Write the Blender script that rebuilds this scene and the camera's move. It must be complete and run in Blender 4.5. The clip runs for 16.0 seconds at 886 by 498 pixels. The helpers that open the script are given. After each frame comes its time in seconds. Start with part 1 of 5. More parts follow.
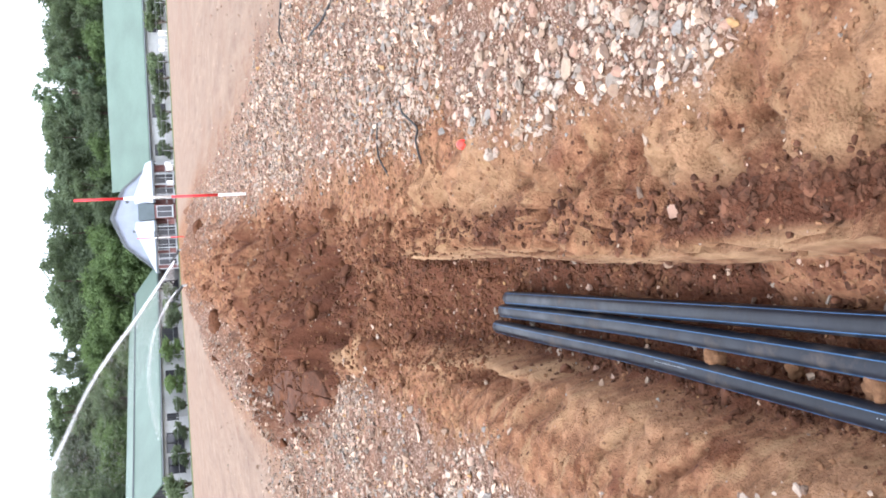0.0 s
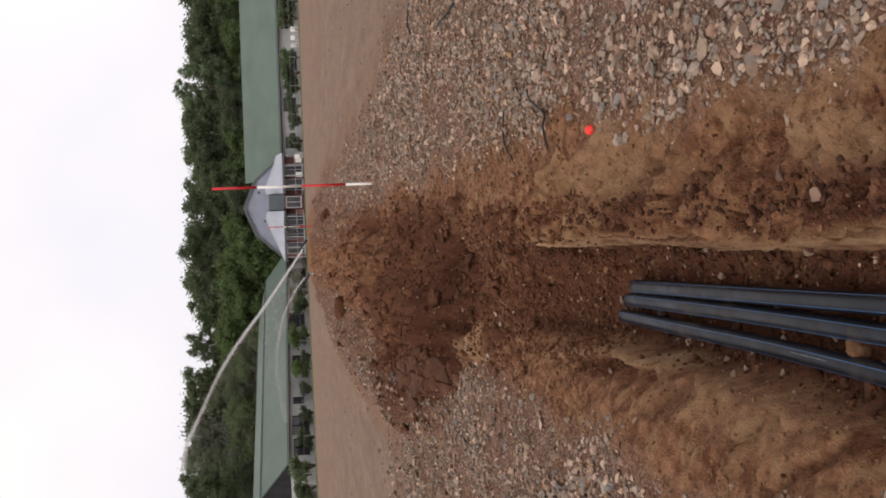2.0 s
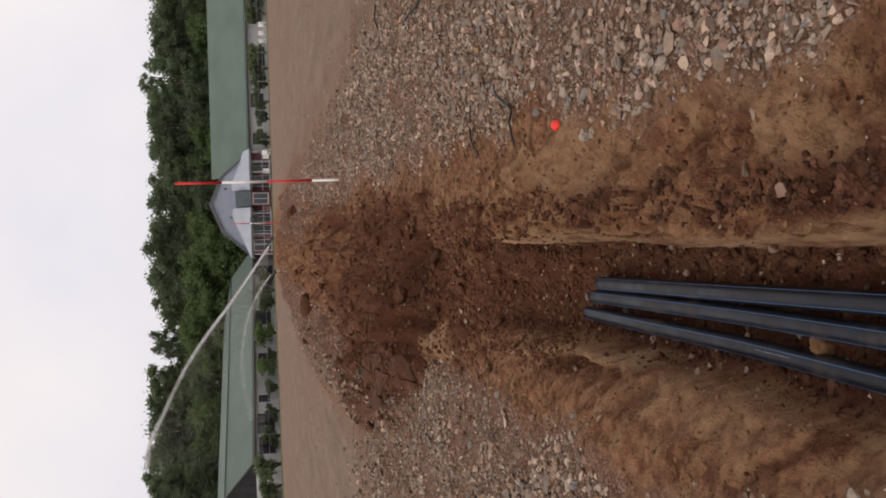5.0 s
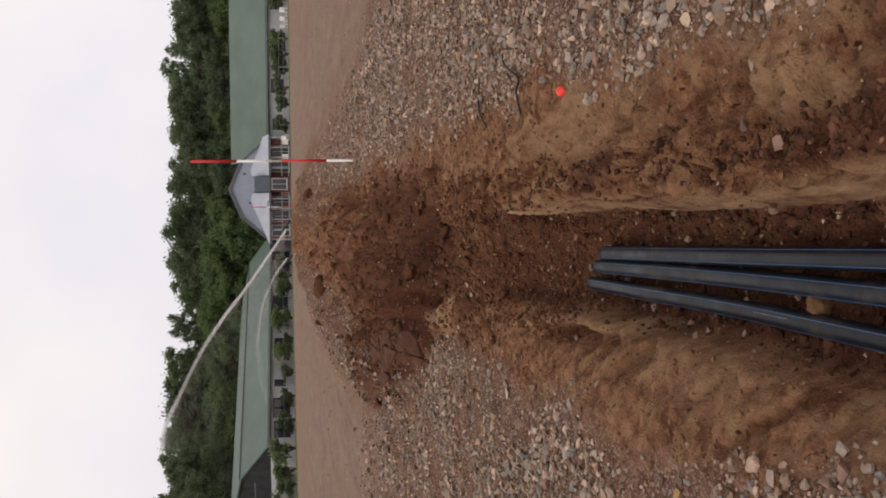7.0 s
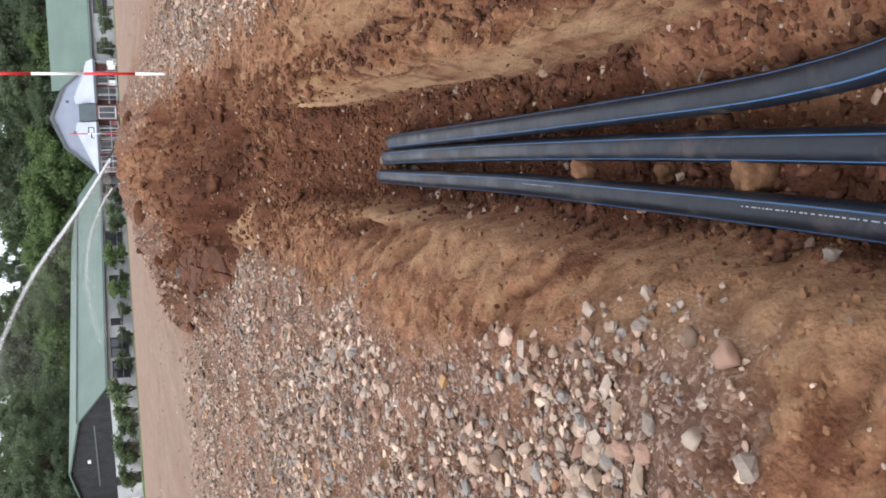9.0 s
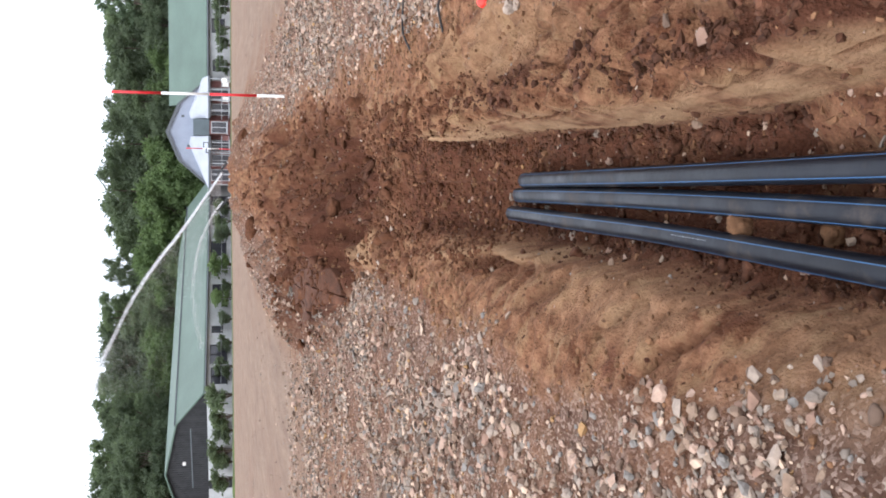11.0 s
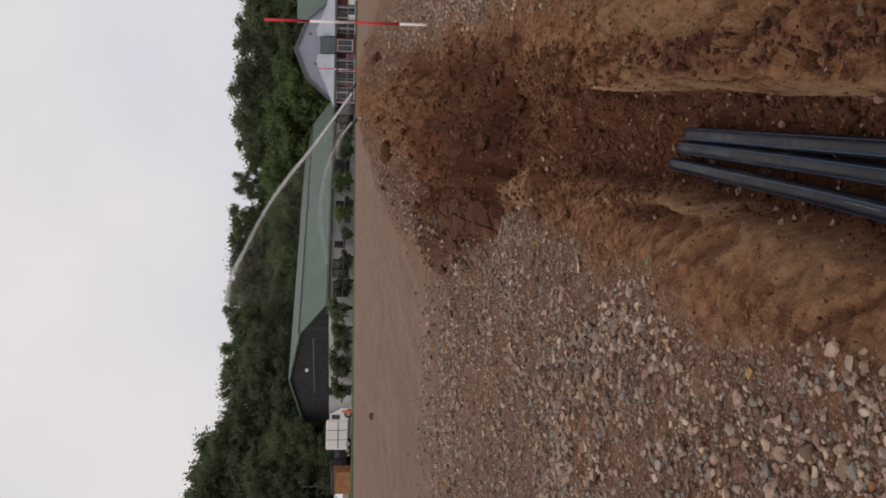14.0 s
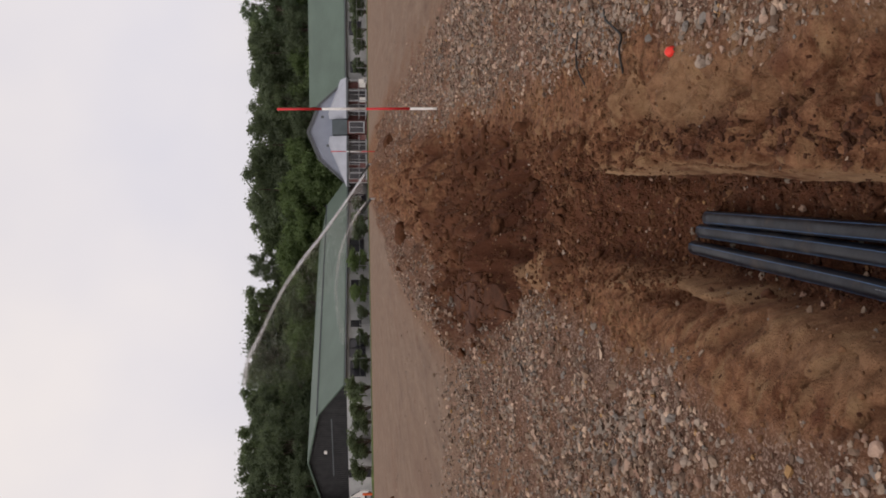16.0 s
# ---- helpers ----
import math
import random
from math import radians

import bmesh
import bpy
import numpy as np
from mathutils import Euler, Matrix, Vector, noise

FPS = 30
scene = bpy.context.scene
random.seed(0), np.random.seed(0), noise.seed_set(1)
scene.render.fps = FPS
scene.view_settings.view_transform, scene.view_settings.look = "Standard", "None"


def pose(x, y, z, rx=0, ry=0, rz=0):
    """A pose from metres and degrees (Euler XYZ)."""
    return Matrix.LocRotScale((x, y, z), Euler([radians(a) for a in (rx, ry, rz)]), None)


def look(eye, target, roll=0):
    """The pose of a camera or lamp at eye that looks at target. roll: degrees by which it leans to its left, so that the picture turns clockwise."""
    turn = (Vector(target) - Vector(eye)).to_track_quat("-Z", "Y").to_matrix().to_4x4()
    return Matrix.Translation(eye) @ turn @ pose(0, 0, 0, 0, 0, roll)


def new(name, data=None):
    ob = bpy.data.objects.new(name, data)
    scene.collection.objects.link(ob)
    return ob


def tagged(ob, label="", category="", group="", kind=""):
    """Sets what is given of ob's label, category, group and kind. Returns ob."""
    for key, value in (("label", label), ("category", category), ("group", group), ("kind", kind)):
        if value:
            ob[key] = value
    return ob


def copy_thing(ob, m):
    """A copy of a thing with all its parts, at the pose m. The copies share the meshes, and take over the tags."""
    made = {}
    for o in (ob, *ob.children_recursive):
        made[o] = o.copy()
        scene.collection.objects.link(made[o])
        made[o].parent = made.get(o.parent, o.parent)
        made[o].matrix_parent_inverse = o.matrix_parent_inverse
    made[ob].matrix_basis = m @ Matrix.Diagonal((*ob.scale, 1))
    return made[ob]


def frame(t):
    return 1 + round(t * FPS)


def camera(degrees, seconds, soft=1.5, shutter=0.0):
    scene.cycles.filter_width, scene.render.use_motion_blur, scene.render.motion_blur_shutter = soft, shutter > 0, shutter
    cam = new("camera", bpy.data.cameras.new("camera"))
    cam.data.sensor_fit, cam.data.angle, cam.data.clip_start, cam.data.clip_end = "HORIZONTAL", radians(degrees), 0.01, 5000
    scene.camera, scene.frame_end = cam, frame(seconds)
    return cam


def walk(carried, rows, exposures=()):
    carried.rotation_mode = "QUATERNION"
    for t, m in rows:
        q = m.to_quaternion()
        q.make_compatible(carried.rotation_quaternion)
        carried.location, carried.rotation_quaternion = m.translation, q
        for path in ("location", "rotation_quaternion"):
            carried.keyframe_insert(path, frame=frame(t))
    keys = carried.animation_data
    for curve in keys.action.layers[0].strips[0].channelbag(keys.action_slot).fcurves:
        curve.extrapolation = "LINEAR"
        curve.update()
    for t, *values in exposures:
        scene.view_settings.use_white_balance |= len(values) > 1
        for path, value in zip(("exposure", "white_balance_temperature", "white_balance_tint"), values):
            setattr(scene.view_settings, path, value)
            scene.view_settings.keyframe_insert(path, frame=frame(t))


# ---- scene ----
cam = camera(54.5, 16.0, 1.8)
METRES, EYE, TILT, LEAN, TURN = 8.0, 1.5, 0.0, 0.0, 0.0
PATH = [
    (0, (0.22, -0.359, 0.862), (0.209, 1.549, 0.262), -92.9),
    (0.5, (0.216, -0.364, 0.881), (0.215, 1.583, 0.424), -92.5),
    (1, (0.214, -0.366, 0.885), (0.194, 1.602, 0.529), -92.3),
    (1.5, (0.199, -0.363, 0.885), (0.167, 1.61, 0.563), -92.0),
    (2, (0.195, -0.364, 0.881), (0.179, 1.609, 0.554), -92.0),
    (2.5, (0.185, -0.349, 0.869), (0.161, 1.619, 0.517), -91.5),
    (3, (0.188, -0.344, 0.866), (0.159, 1.624, 0.507), -91.6),
    (3.5, (0.185, -0.337, 0.865), (0.163, 1.628, 0.49), -91.7),
    (4, (0.187, -0.326, 0.863), (0.16, 1.635, 0.469), -91.8),
    (6.3, (0.172, -0.327, 0.861), (0.155, 1.633, 0.461), -91.5),
    (6.5, (0.158, -0.324, 0.849), (0.153, 1.64, 0.471), -91.3),
    (7, (0.105, -0.324, 0.808), (0.058, 1.643, 0.449), -90.8),
    (7.5, (0.052, -0.25, 0.707), (-0.067, 1.698, 0.269), -92.6),
    (8, (-0.02, -0.197, 0.576), (-0.239, 1.728, 0.077), -93.8),
    (8.5, (-0.051, -0.17, 0.539), (-0.366, 1.702, -0.093), -94.4),
    (9, (-0.037, -0.168, 0.549), (-0.25, 1.695, -0.144), -93.4),
    (9.5, (-0.012, -0.164, 0.615), (-0.132, 1.726, -0.028), -89.1),
    (10, (0.004, -0.164, 0.646), (-0.124, 1.746, 0.066), -90.0),
    (10.2, (0.007, -0.163, 0.651), (-0.127, 1.755, 0.1), -90.1),
    (12.3, (0.02, -0.137, 0.673), (-0.149, 1.8, 0.208), -90.2),
    (12.5, (0.027, -0.14, 0.682), (-0.15, 1.794, 0.203), -91.0),
    (13, (0.075, -0.208, 0.788), (-0.152, 1.75, 0.453), -91.3),
    (13.5, (0.115, -0.309, 0.859), (-0.093, 1.668, 0.638), -89.4),
    (14, (0.11, -0.362, 0.89), (-0.238, 1.594, 0.667), -89.0),
    (14.5, (0.096, -0.371, 0.902), (-0.413, 1.554, 0.721), -89.2),
    (15, (0.095, -0.344, 0.889), (-0.448, 1.572, 0.7), -89.4),
    (15.5, (0.136, -0.339, 0.895), (-0.226, 1.619, 0.7), -90.3),
    (16, (0.166, -0.316, 0.896), (-0.01, 1.667, 0.709), -90.4),
]
EXPO_STOPS = [(0.0, 1.95), (0.5, 1.35), (1.0, 0.85), (1.5, 0.45), (2.0, 0.15), (2.5, 0.02), (3.0, -0.02), (4.0, -0.05), (7.0, 0.0), (7.5, 0.22), (8.0, 0.22), (8.5, 0.92), (9.0, 1.2), (9.5, 1.4), (10.0, 1.35), (12.5, 0.88), (13.0, 0.52), (13.5, 0.06), (14.0, -0.29), (14.5, -0.55), (15.1, -0.42), (15.5, -0.2), (16.0, -0.19)]
BALANCE = ((0.0, 5700, 8.0), (0.5, 5950, 9.0), (1.0, 6350, 11.5), (2.0, 6700, 13.0), (4.0, 6700, 13.0), (7.5, 6750, 12.5), (8.5, 6050, 8.5), (10.0, 5750, 7.5), (12.5, 6200, 10.0), (14.0, 6600, 12.0), (16.0, 6700, 14.0))
EXPO = [(t, e, float(np.interp(t, [b[0] for b in BALANCE], [b[1] for b in BALANCE])), float(np.interp(t, [b[0] for b in BALANCE], [b[2] for b in BALANCE]))) for t, e in EXPO_STOPS]
walk(cam, [(t, look(eye, target, roll)) for t, eye, target, roll in PATH], EXPO)

# ---- sky and sun: a bright overcast evening ----
world = bpy.data.worlds.new("overcast_sky")
scene.world = world
world.use_nodes = True
wn, wl = world.node_tree.nodes, world.node_tree.links
wn.clear()
sky = wn.new("ShaderNodeTexSky")
sky.sky_type, sky.sun_disc = "NISHITA", False
sky.sun_elevation, sky.sun_rotation = radians(38), radians(215)
sky.air_density, sky.dust_density, sky.ozone_density = 1.0, 5.0, 1.0
pale = wn.new("ShaderNodeHueSaturation")
pale.inputs["Saturation"].default_value = 0.12
cloud = wn.new("ShaderNodeMix")
cloud.data_type = "RGBA"
cloud.inputs["Factor"].default_value = 0.7
cloud.inputs["B"].default_value = (8.0, 8.05, 8.35, 1)
back = wn.new("ShaderNodeBackground")
back.inputs["Strength"].default_value = 0.135
wout = wn.new("ShaderNodeOutputWorld")
wl.new(sky.outputs["Color"], pale.inputs["Color"])
wl.new(pale.outputs["Color"], cloud.inputs["A"])
veil, drift = wn.new("ShaderNodeTexCoord"), wn.new("ShaderNodeTexNoise")
drift.inputs["Scale"].default_value, drift.inputs["Detail"].default_value = 2.2, 4.0
layer = wn.new("ShaderNodeMix")
layer.data_type, layer.blend_type = "RGBA", "MULTIPLY"
layer.inputs["Factor"].default_value = 1.0
wl.new(veil.outputs["Generated"], drift.inputs["Vector"])
wl.new(cloud.outputs["Result"], layer.inputs["A"])
tint = wn.new("ShaderNodeValToRGB")
tint.color_ramp.elements[0].position, tint.color_ramp.elements[0].color = 0.34, (0.91, 0.91, 0.955, 1)
tint.color_ramp.elements[1].position, tint.color_ramp.elements[1].color = 0.66, (1.1, 1.055, 1.0, 1)
wl.new(drift.outputs["Fac"], tint.inputs["Fac"])
wl.new(tint.outputs["Color"], layer.inputs["B"])
wl.new(layer.outputs["Result"], back.inputs["Color"])
wl.new(back.outputs["Background"], wout.inputs["Surface"])
sun_data = bpy.data.lights.new("sun", "SUN")
sun_data.energy, sun_data.angle, sun_data.color = 0.6, radians(30), (1.0, 0.95, 0.88)
sun = new("sun", sun_data)
sun.matrix_world = look((-14, -6, 20), (0, 3, 0))


# ---- materials ----
def mat(name, base, rough=0.9, metal=0.0, spots=0.25, scale=8.0, fine=60.0, bump=0.3, depth=0.01, dark=None, per="object", spread=0.0, spec=0.3):
    """A surface with colour variation at two scales and fine relief."""
    m = bpy.data.materials.new(name)
    m.use_nodes = True
    n, l = m.node_tree.nodes, m.node_tree.links
    p = n["Principled BSDF"]
    p.inputs["Roughness"].default_value, p.inputs["Metallic"].default_value = rough, metal
    p.inputs["Specular IOR Level"].default_value = spec
    tc = n.new("ShaderNodeTexCoord")
    big, small = n.new("ShaderNodeTexNoise"), n.new("ShaderNodeTexNoise")
    for tex, s in ((big, scale), (small, fine)):
        tex.inputs["Scale"].default_value, tex.inputs["Detail"].default_value = s, 5.0
        l.new(tc.outputs["Object"], tex.inputs["Vector"])
    add = n.new("ShaderNodeMath")
    add.operation = "MULTIPLY_ADD"
    l.new(small.outputs["Fac"], add.inputs[0])
    add.inputs[1].default_value = 0.5
    l.new(big.outputs["Fac"], add.inputs[2])
    ramp = n.new("ShaderNodeMapRange")
    ramp.inputs["From Min"].default_value, ramp.inputs["From Max"].default_value = 0.5, 1.0
    l.new(add.outputs[0], ramp.inputs["Value"])
    mix = n.new("ShaderNodeMix")
    mix.data_type = "RGBA"
    low = dark or tuple(c * (1 - spots * 1.4) for c in base)
    mix.inputs["A"].default_value = (*low, 1)
    mix.inputs["B"].default_value = (*(min(1, c * (1 + spots * 0.6)) for c in base), 1)
    l.new(ramp.outputs["Result"], mix.inputs["Factor"])
    colour = mix.outputs["Result"]
    if spread:
        hsv = n.new("ShaderNodeHueSaturation")
        if per == "object":
            rnd = n.new("ShaderNodeObjectInfo").outputs["Random"]
        else:
            rnd = n.new("ShaderNodeNewGeometry").outputs["Random Per Island"]
        vr = n.new("ShaderNodeMapRange")
        vr.inputs["To Min"].default_value, vr.inputs["To Max"].default_value = 1 - spread, 1 + spread
        l.new(rnd, vr.inputs["Value"])
        l.new(vr.outputs["Result"], hsv.inputs["Value"])
        l.new(colour, hsv.inputs["Color"])
        colour = hsv.outputs["Color"]
    l.new(colour, p.inputs["Base Color"])
    if bump:
        b = n.new("ShaderNodeBump")
        b.inputs["Strength"].default_value, b.inputs["Distance"].default_value = bump, depth
        l.new(add.outputs[0], b.inputs["Height"])
        l.new(b.outputs["Normal"], p.inputs["Normal"])
    return m


def stone_mat(name, per):
    """Pebbles: grey, tan, pinkish and bluish ones, dusty."""
    m = mat(name, (0.4, 0.36, 0.32), 0.85, spots=0.22, scale=30, fine=200, bump=0.25, depth=0.003)
    n, l = m.node_tree.nodes, m.node_tree.links
    p = n["Principled BSDF"]
    mix = p.inputs["Base Color"].links[0].from_node
    rnd = n.new("ShaderNodeObjectInfo").outputs["Random"] if per == "object" else n.new("ShaderNodeNewGeometry").outputs["Random Per Island"]
    cr = n.new("ShaderNodeValToRGB")
    tones = [(0.0, (0.15, 0.12, 0.1)), (0.13, (0.27, 0.225, 0.185)), (0.26, (0.235, 0.235, 0.225)), (0.4, (0.33, 0.3, 0.26)), (0.52, (0.3, 0.225, 0.19)),
             (0.62, (0.36, 0.35, 0.33)), (0.74, (0.44, 0.375, 0.335)), (0.84, (0.235, 0.26, 0.275)), (0.91, (0.58, 0.52, 0.45)), (0.985, (0.4, 0.29, 0.15))]
    cr.color_ramp.interpolation = "CONSTANT"
    while len(cr.color_ramp.elements) < len(tones):
        cr.color_ramp.elements.new(0.5)
    for e, (at, c) in zip(cr.color_ramp.elements, tones):
        e.position, e.color = at, (*c, 1)
    l.new(rnd, cr.inputs["Fac"])
    mul = n.new("ShaderNodeMix")
    mul.data_type, mul.blend_type = "RGBA", "MULTIPLY"
    mul.inputs["Factor"].default_value = 1.0
    gain = n.new("ShaderNodeMix")
    gain.data_type, gain.blend_type = "RGBA", "MULTIPLY"
    gain.inputs["Factor"].default_value = 1.0
    gain.inputs["B"].default_value = (2.1, 1.87, 1.77, 1)
    l.new(mix.outputs["Result"], gain.inputs["A"])
    l.new(cr.outputs["Color"], mul.inputs["A"])
    l.new(gain.outputs["Result"], mul.inputs["B"])
    l.new(mul.outputs["Result"], p.inputs["Base Color"])
    return m


def ground_mat():
    """Brown subsoil, dark spoil (wet soil and painted shade), pale sand and the raked sandy riding field, by kind of
    soil.
    """
    m = bpy.data.materials.new("soil")
    m.use_nodes = True
    n, l = m.node_tree.nodes, m.node_tree.links
    p = n["Principled BSDF"]
    p.inputs["Roughness"].default_value = 0.95
    p.inputs["Specular IOR Level"].default_value = 0.15
    att = n.new("ShaderNodeAttribute")
    att.attribute_name = "soil"
    sep = n.new("ShaderNodeSeparateColor")
    l.new(att.outputs["Color"], sep.inputs["Color"])
    tc = n.new("ShaderNodeTexCoord")

    def tex(scale, detail=6.0, rough=0.6, stretch=None):
        t = n.new("ShaderNodeTexNoise")
        t.inputs["Scale"].default_value, t.inputs["Detail"].default_value, t.inputs["Roughness"].default_value = scale, detail, rough
        if stretch:
            mp = n.new("ShaderNodeMapping")
            mp.inputs["Scale"].default_value = stretch
            l.new(tc.outputs["Object"], mp.inputs["Vector"])
            l.new(mp.outputs["Vector"], t.inputs["Vector"])
        else:
            l.new(tc.outputs["Object"], t.inputs["Vector"])
        return t.outputs["Fac"]

    def blend(fac, a, b):
        x = n.new("ShaderNodeMix")
        x.data_type = "RGBA"
        for key, v in (("Factor", fac), ("A", a), ("B", b)):
            if isinstance(v, tuple):
                x.inputs[key].default_value = (*v, 1)
            else:
                l.new(v, x.inputs[key])
        return x.outputs["Result"]

    def rng(v, a, b):
        r = n.new("ShaderNodeMapRange")
        r.inputs["From Min"].default_value, r.inputs["From Max"].default_value = a, b
        l.new(v, r.inputs["Value"])
        return r.outputs["Result"]

    fine, mid, broad, streak = tex(130, 8.0, 0.7), tex(20, 8.0, 0.65), tex(1.3, 6, 0.7, (1.1, 0.35, 1)), tex(1.6, 8, 0.75, (1.6, 0.3, 1))
    brown = blend(rng(mid, 0.39, 0.61), SOIL_A, SOIL_B)
    brown = blend(rng(fine, 0.48, 0.72), brown, SOIL_C)
    patch = tex(11.0, 7.0, 0.65, (0.55, 1, 1))
    brown = blend(rng(patch, 0.51, 0.66), brown, SAND_A)
    brown = blend(rng(patch, 0.44, 0.32), brown, DARK_B)
    # Small dark flecks: shade of soil pores put into the colour.
    pore_shade = tex(45, 3.0, 0.5)
    brown = blend(rng(pore_shade, 0.36, 0.3), brown, DARK_A)
    moist_shade = blend(rng(fine, 0.3, 0.7), DARK_A, DARK_B)
    sand = blend(rng(mid, 0.3, 0.7), SAND_A, SAND_B)
    field = blend(rng(streak, 0.35, 0.65), FIELD_A, FIELD_B)
    field = blend(rng(broad, 0.45, 0.65), field, FIELD_C)
    field = blend(rng(tex(6.0, 8.0, 0.75, (1.3, 0.4, 1)), 0.54, 0.68), field, GRIT_B)
    field = blend(rng(tex(0.5, 5.0, 0.6, (1.0, 0.3, 1)), 0.5, 0.72), field, FIELD_D)
    grit = blend(rng(mid, 0.35, 0.65), GRIT_A, GRIT_B)
    cells = n.new("ShaderNodeTexVoronoi")
    cells.inputs["Scale"].default_value = 150
    l.new(tc.outputs["Object"], cells.inputs["Vector"])
    tone = n.new("ShaderNodeSeparateColor")
    l.new(cells.outputs["Color"], tone.inputs["Color"])
    grit = blend(rng(tone.outputs["Red"], 0.55, 1.0), grit, GRIT_C)
    c = blend(att.outputs["Alpha"], brown, grit)
    c = blend(sep.outputs["Red"], c, moist_shade)
    c = blend(sep.outputs["Green"], c, sand)
    c = blend(sep.outputs["Blue"], c, field)
    l.new(c, p.inputs["Base Color"])
    h = n.new("ShaderNodeMath")
    h.operation = "MULTIPLY_ADD"
    l.new(fine, h.inputs[0])
    h.inputs[1].default_value = 0.45
    l.new(mid, h.inputs[2])
    b = n.new("ShaderNodeBump")
    b.inputs["Strength"].default_value, b.inputs["Distance"].default_value = 0.8, 0.022
    h2 = n.new("ShaderNodeMath")
    h2.operation = "MULTIPLY_ADD"
    l.new(cells.outputs["Distance"], h2.inputs[0])
    h2.inputs[1].default_value = -0.25
    l.new(h.outputs[0], h2.inputs[2])
    l.new(h2.outputs[0], b.inputs["Height"])
    l.new(b.outputs["Normal"], p.inputs["Normal"])
    return m


SOIL_A, SOIL_B, SOIL_C = (0.08, 0.03, 0.0135), (0.268, 0.136, 0.074), (0.165, 0.0715, 0.036)
DARK_A, DARK_B = (0.05, 0.0175, 0.0095), (0.131, 0.053, 0.029)
SAND_A, SAND_B = (0.265, 0.156, 0.083), (0.37, 0.235, 0.135)
FIELD_A, FIELD_B, FIELD_C, FIELD_D = (0.15, 0.1, 0.074), (0.258, 0.184, 0.135), (0.205, 0.139, 0.1), (0.188, 0.118, 0.083)
GRIT_A, GRIT_B, GRIT_C = (0.075, 0.037, 0.023), (0.152, 0.088, 0.061), (0.3, 0.212, 0.168)

M_SOIL = ground_mat()
M_STONE, M_STONES = stone_mat("pebble", "object"), stone_mat("gravel", "island")
M_CLOD = mat("soil_clod", (0.106, 0.046, 0.024), 0.95, spots=0.3, scale=25, fine=140, bump=0.8, depth=0.01, per="island", spread=0.2, spec=0.1)
M_CRUMB = mat("soil_crumb", (0.18, 0.094, 0.05), 0.95, spots=0.3, scale=40, fine=200, bump=0.6, depth=0.006, per="island", spread=0.3, spec=0.1)
# Darker than soil_clod: wet soil, and painted shade on the trench floor.
M_CLOD_DARK = mat("dark_clod", (0.09, 0.039, 0.022), 0.9, spots=0.35, scale=30, fine=160, bump=0.8, depth=0.008, per="island", spread=0.35, spec=0.15)
M_PIPE = mat("black_polyethylene", (0.007, 0.009, 0.015), 0.36, spots=0.3, scale=6, fine=80, bump=0.12, depth=0.003, spec=0.26)
M_BLUE = mat("blue_stripe", (0.035, 0.09, 0.19), 0.4, spots=0.12, scale=20, bump=0)


def dusty(m, dust, lo, hi):
    """Dried soil smeared over a surface in patches."""
    n, l = m.node_tree.nodes, m.node_tree.links
    p = n["Principled BSDF"]
    old = p.inputs["Base Color"].links[0].from_socket
    tc, big = n.new("ShaderNodeTexCoord"), n.new("ShaderNodeTexNoise")
    big.inputs["Scale"].default_value, big.inputs["Detail"].default_value, big.inputs["Roughness"].default_value = 9.0, 9.0, 0.7
    l.new(tc.outputs["Object"], big.inputs["Vector"])
    r = n.new("ShaderNodeMapRange")
    r.inputs["From Min"].default_value, r.inputs["From Max"].default_value, r.inputs["To Max"].default_value = lo, hi, 0.85
    l.new(big.outputs["Fac"], r.inputs["Value"])
    x = n.new("ShaderNodeMix")
    x.data_type = "RGBA"
    x.inputs["B"].default_value = (*dust, 1)
    l.new(r.outputs["Result"], x.inputs["Factor"])
    l.new(old, x.inputs["A"])
    l.new(x.outputs["Result"], p.inputs["Base Color"])
    g = n.new("ShaderNodeMapRange")
    g.inputs["From Min"].default_value, g.inputs["From Max"].default_value, g.inputs["To Min"].default_value, g.inputs["To Max"].default_value = 0.35, 0.65, 0.28, 0.6
    l.new(big.outputs["Fac"], g.inputs["Value"])
    l.new(g.outputs["Result"], p.inputs["Roughness"])
    return m


dusty(M_PIPE, (0.085, 0.066, 0.054), 0.54, 0.78)
M_PRINT = mat("white_print", (0.2, 0.215, 0.24), 0.5, spots=0.3, scale=60, bump=0)
M_RED = mat("red_paint", (0.55, 0.025, 0.03), 0.45, spots=0.15, bump=0.05)
M_WHITE = mat("white_paint", (0.75, 0.73, 0.7), 0.5, spots=0.1, bump=0.05)
M_STEEL = mat("galvanised_steel", (0.35, 0.35, 0.36), 0.4, 0.8, spots=0.2)
M_CAP = mat("red_marker_plastic", (0.85, 0.05, 0.035), 0.45, spots=0.08, scale=40, bump=0.05)
M_CABLE = mat("black_cable", (0.02, 0.02, 0.02), 0.6, spots=0.2)
M_ROOF = mat("green_sheet_metal", (0.094, 0.134, 0.108), 0.5, spots=0.14, scale=0.35, fine=6, bump=0.05)
M_ROOFB = mat("grey_fascia", (0.1, 0.11, 0.12), 0.6, spots=0.1, scale=1)
M_WALL = mat("whitewashed_wall", (0.42, 0.43, 0.43), 0.85, spots=0.2, scale=0.6, fine=8, bump=0.1)
M_GABLE = mat("pale_grey_cladding", (0.27, 0.3, 0.37), 0.7, spots=0.12, scale=0.8, fine=9, bump=0.1)
M_PORCH = mat("white_sheet_roof", (0.37, 0.39, 0.44), 0.5, spots=0.12, scale=0.8, fine=9, bump=0.05)
M_TRIM = mat("grey_white_trim", (0.36, 0.37, 0.39), 0.6, spots=0.15, scale=2)
M_TEAL = mat("teal_panel", (0.1, 0.125, 0.14), 0.6, spots=0.15, scale=1)
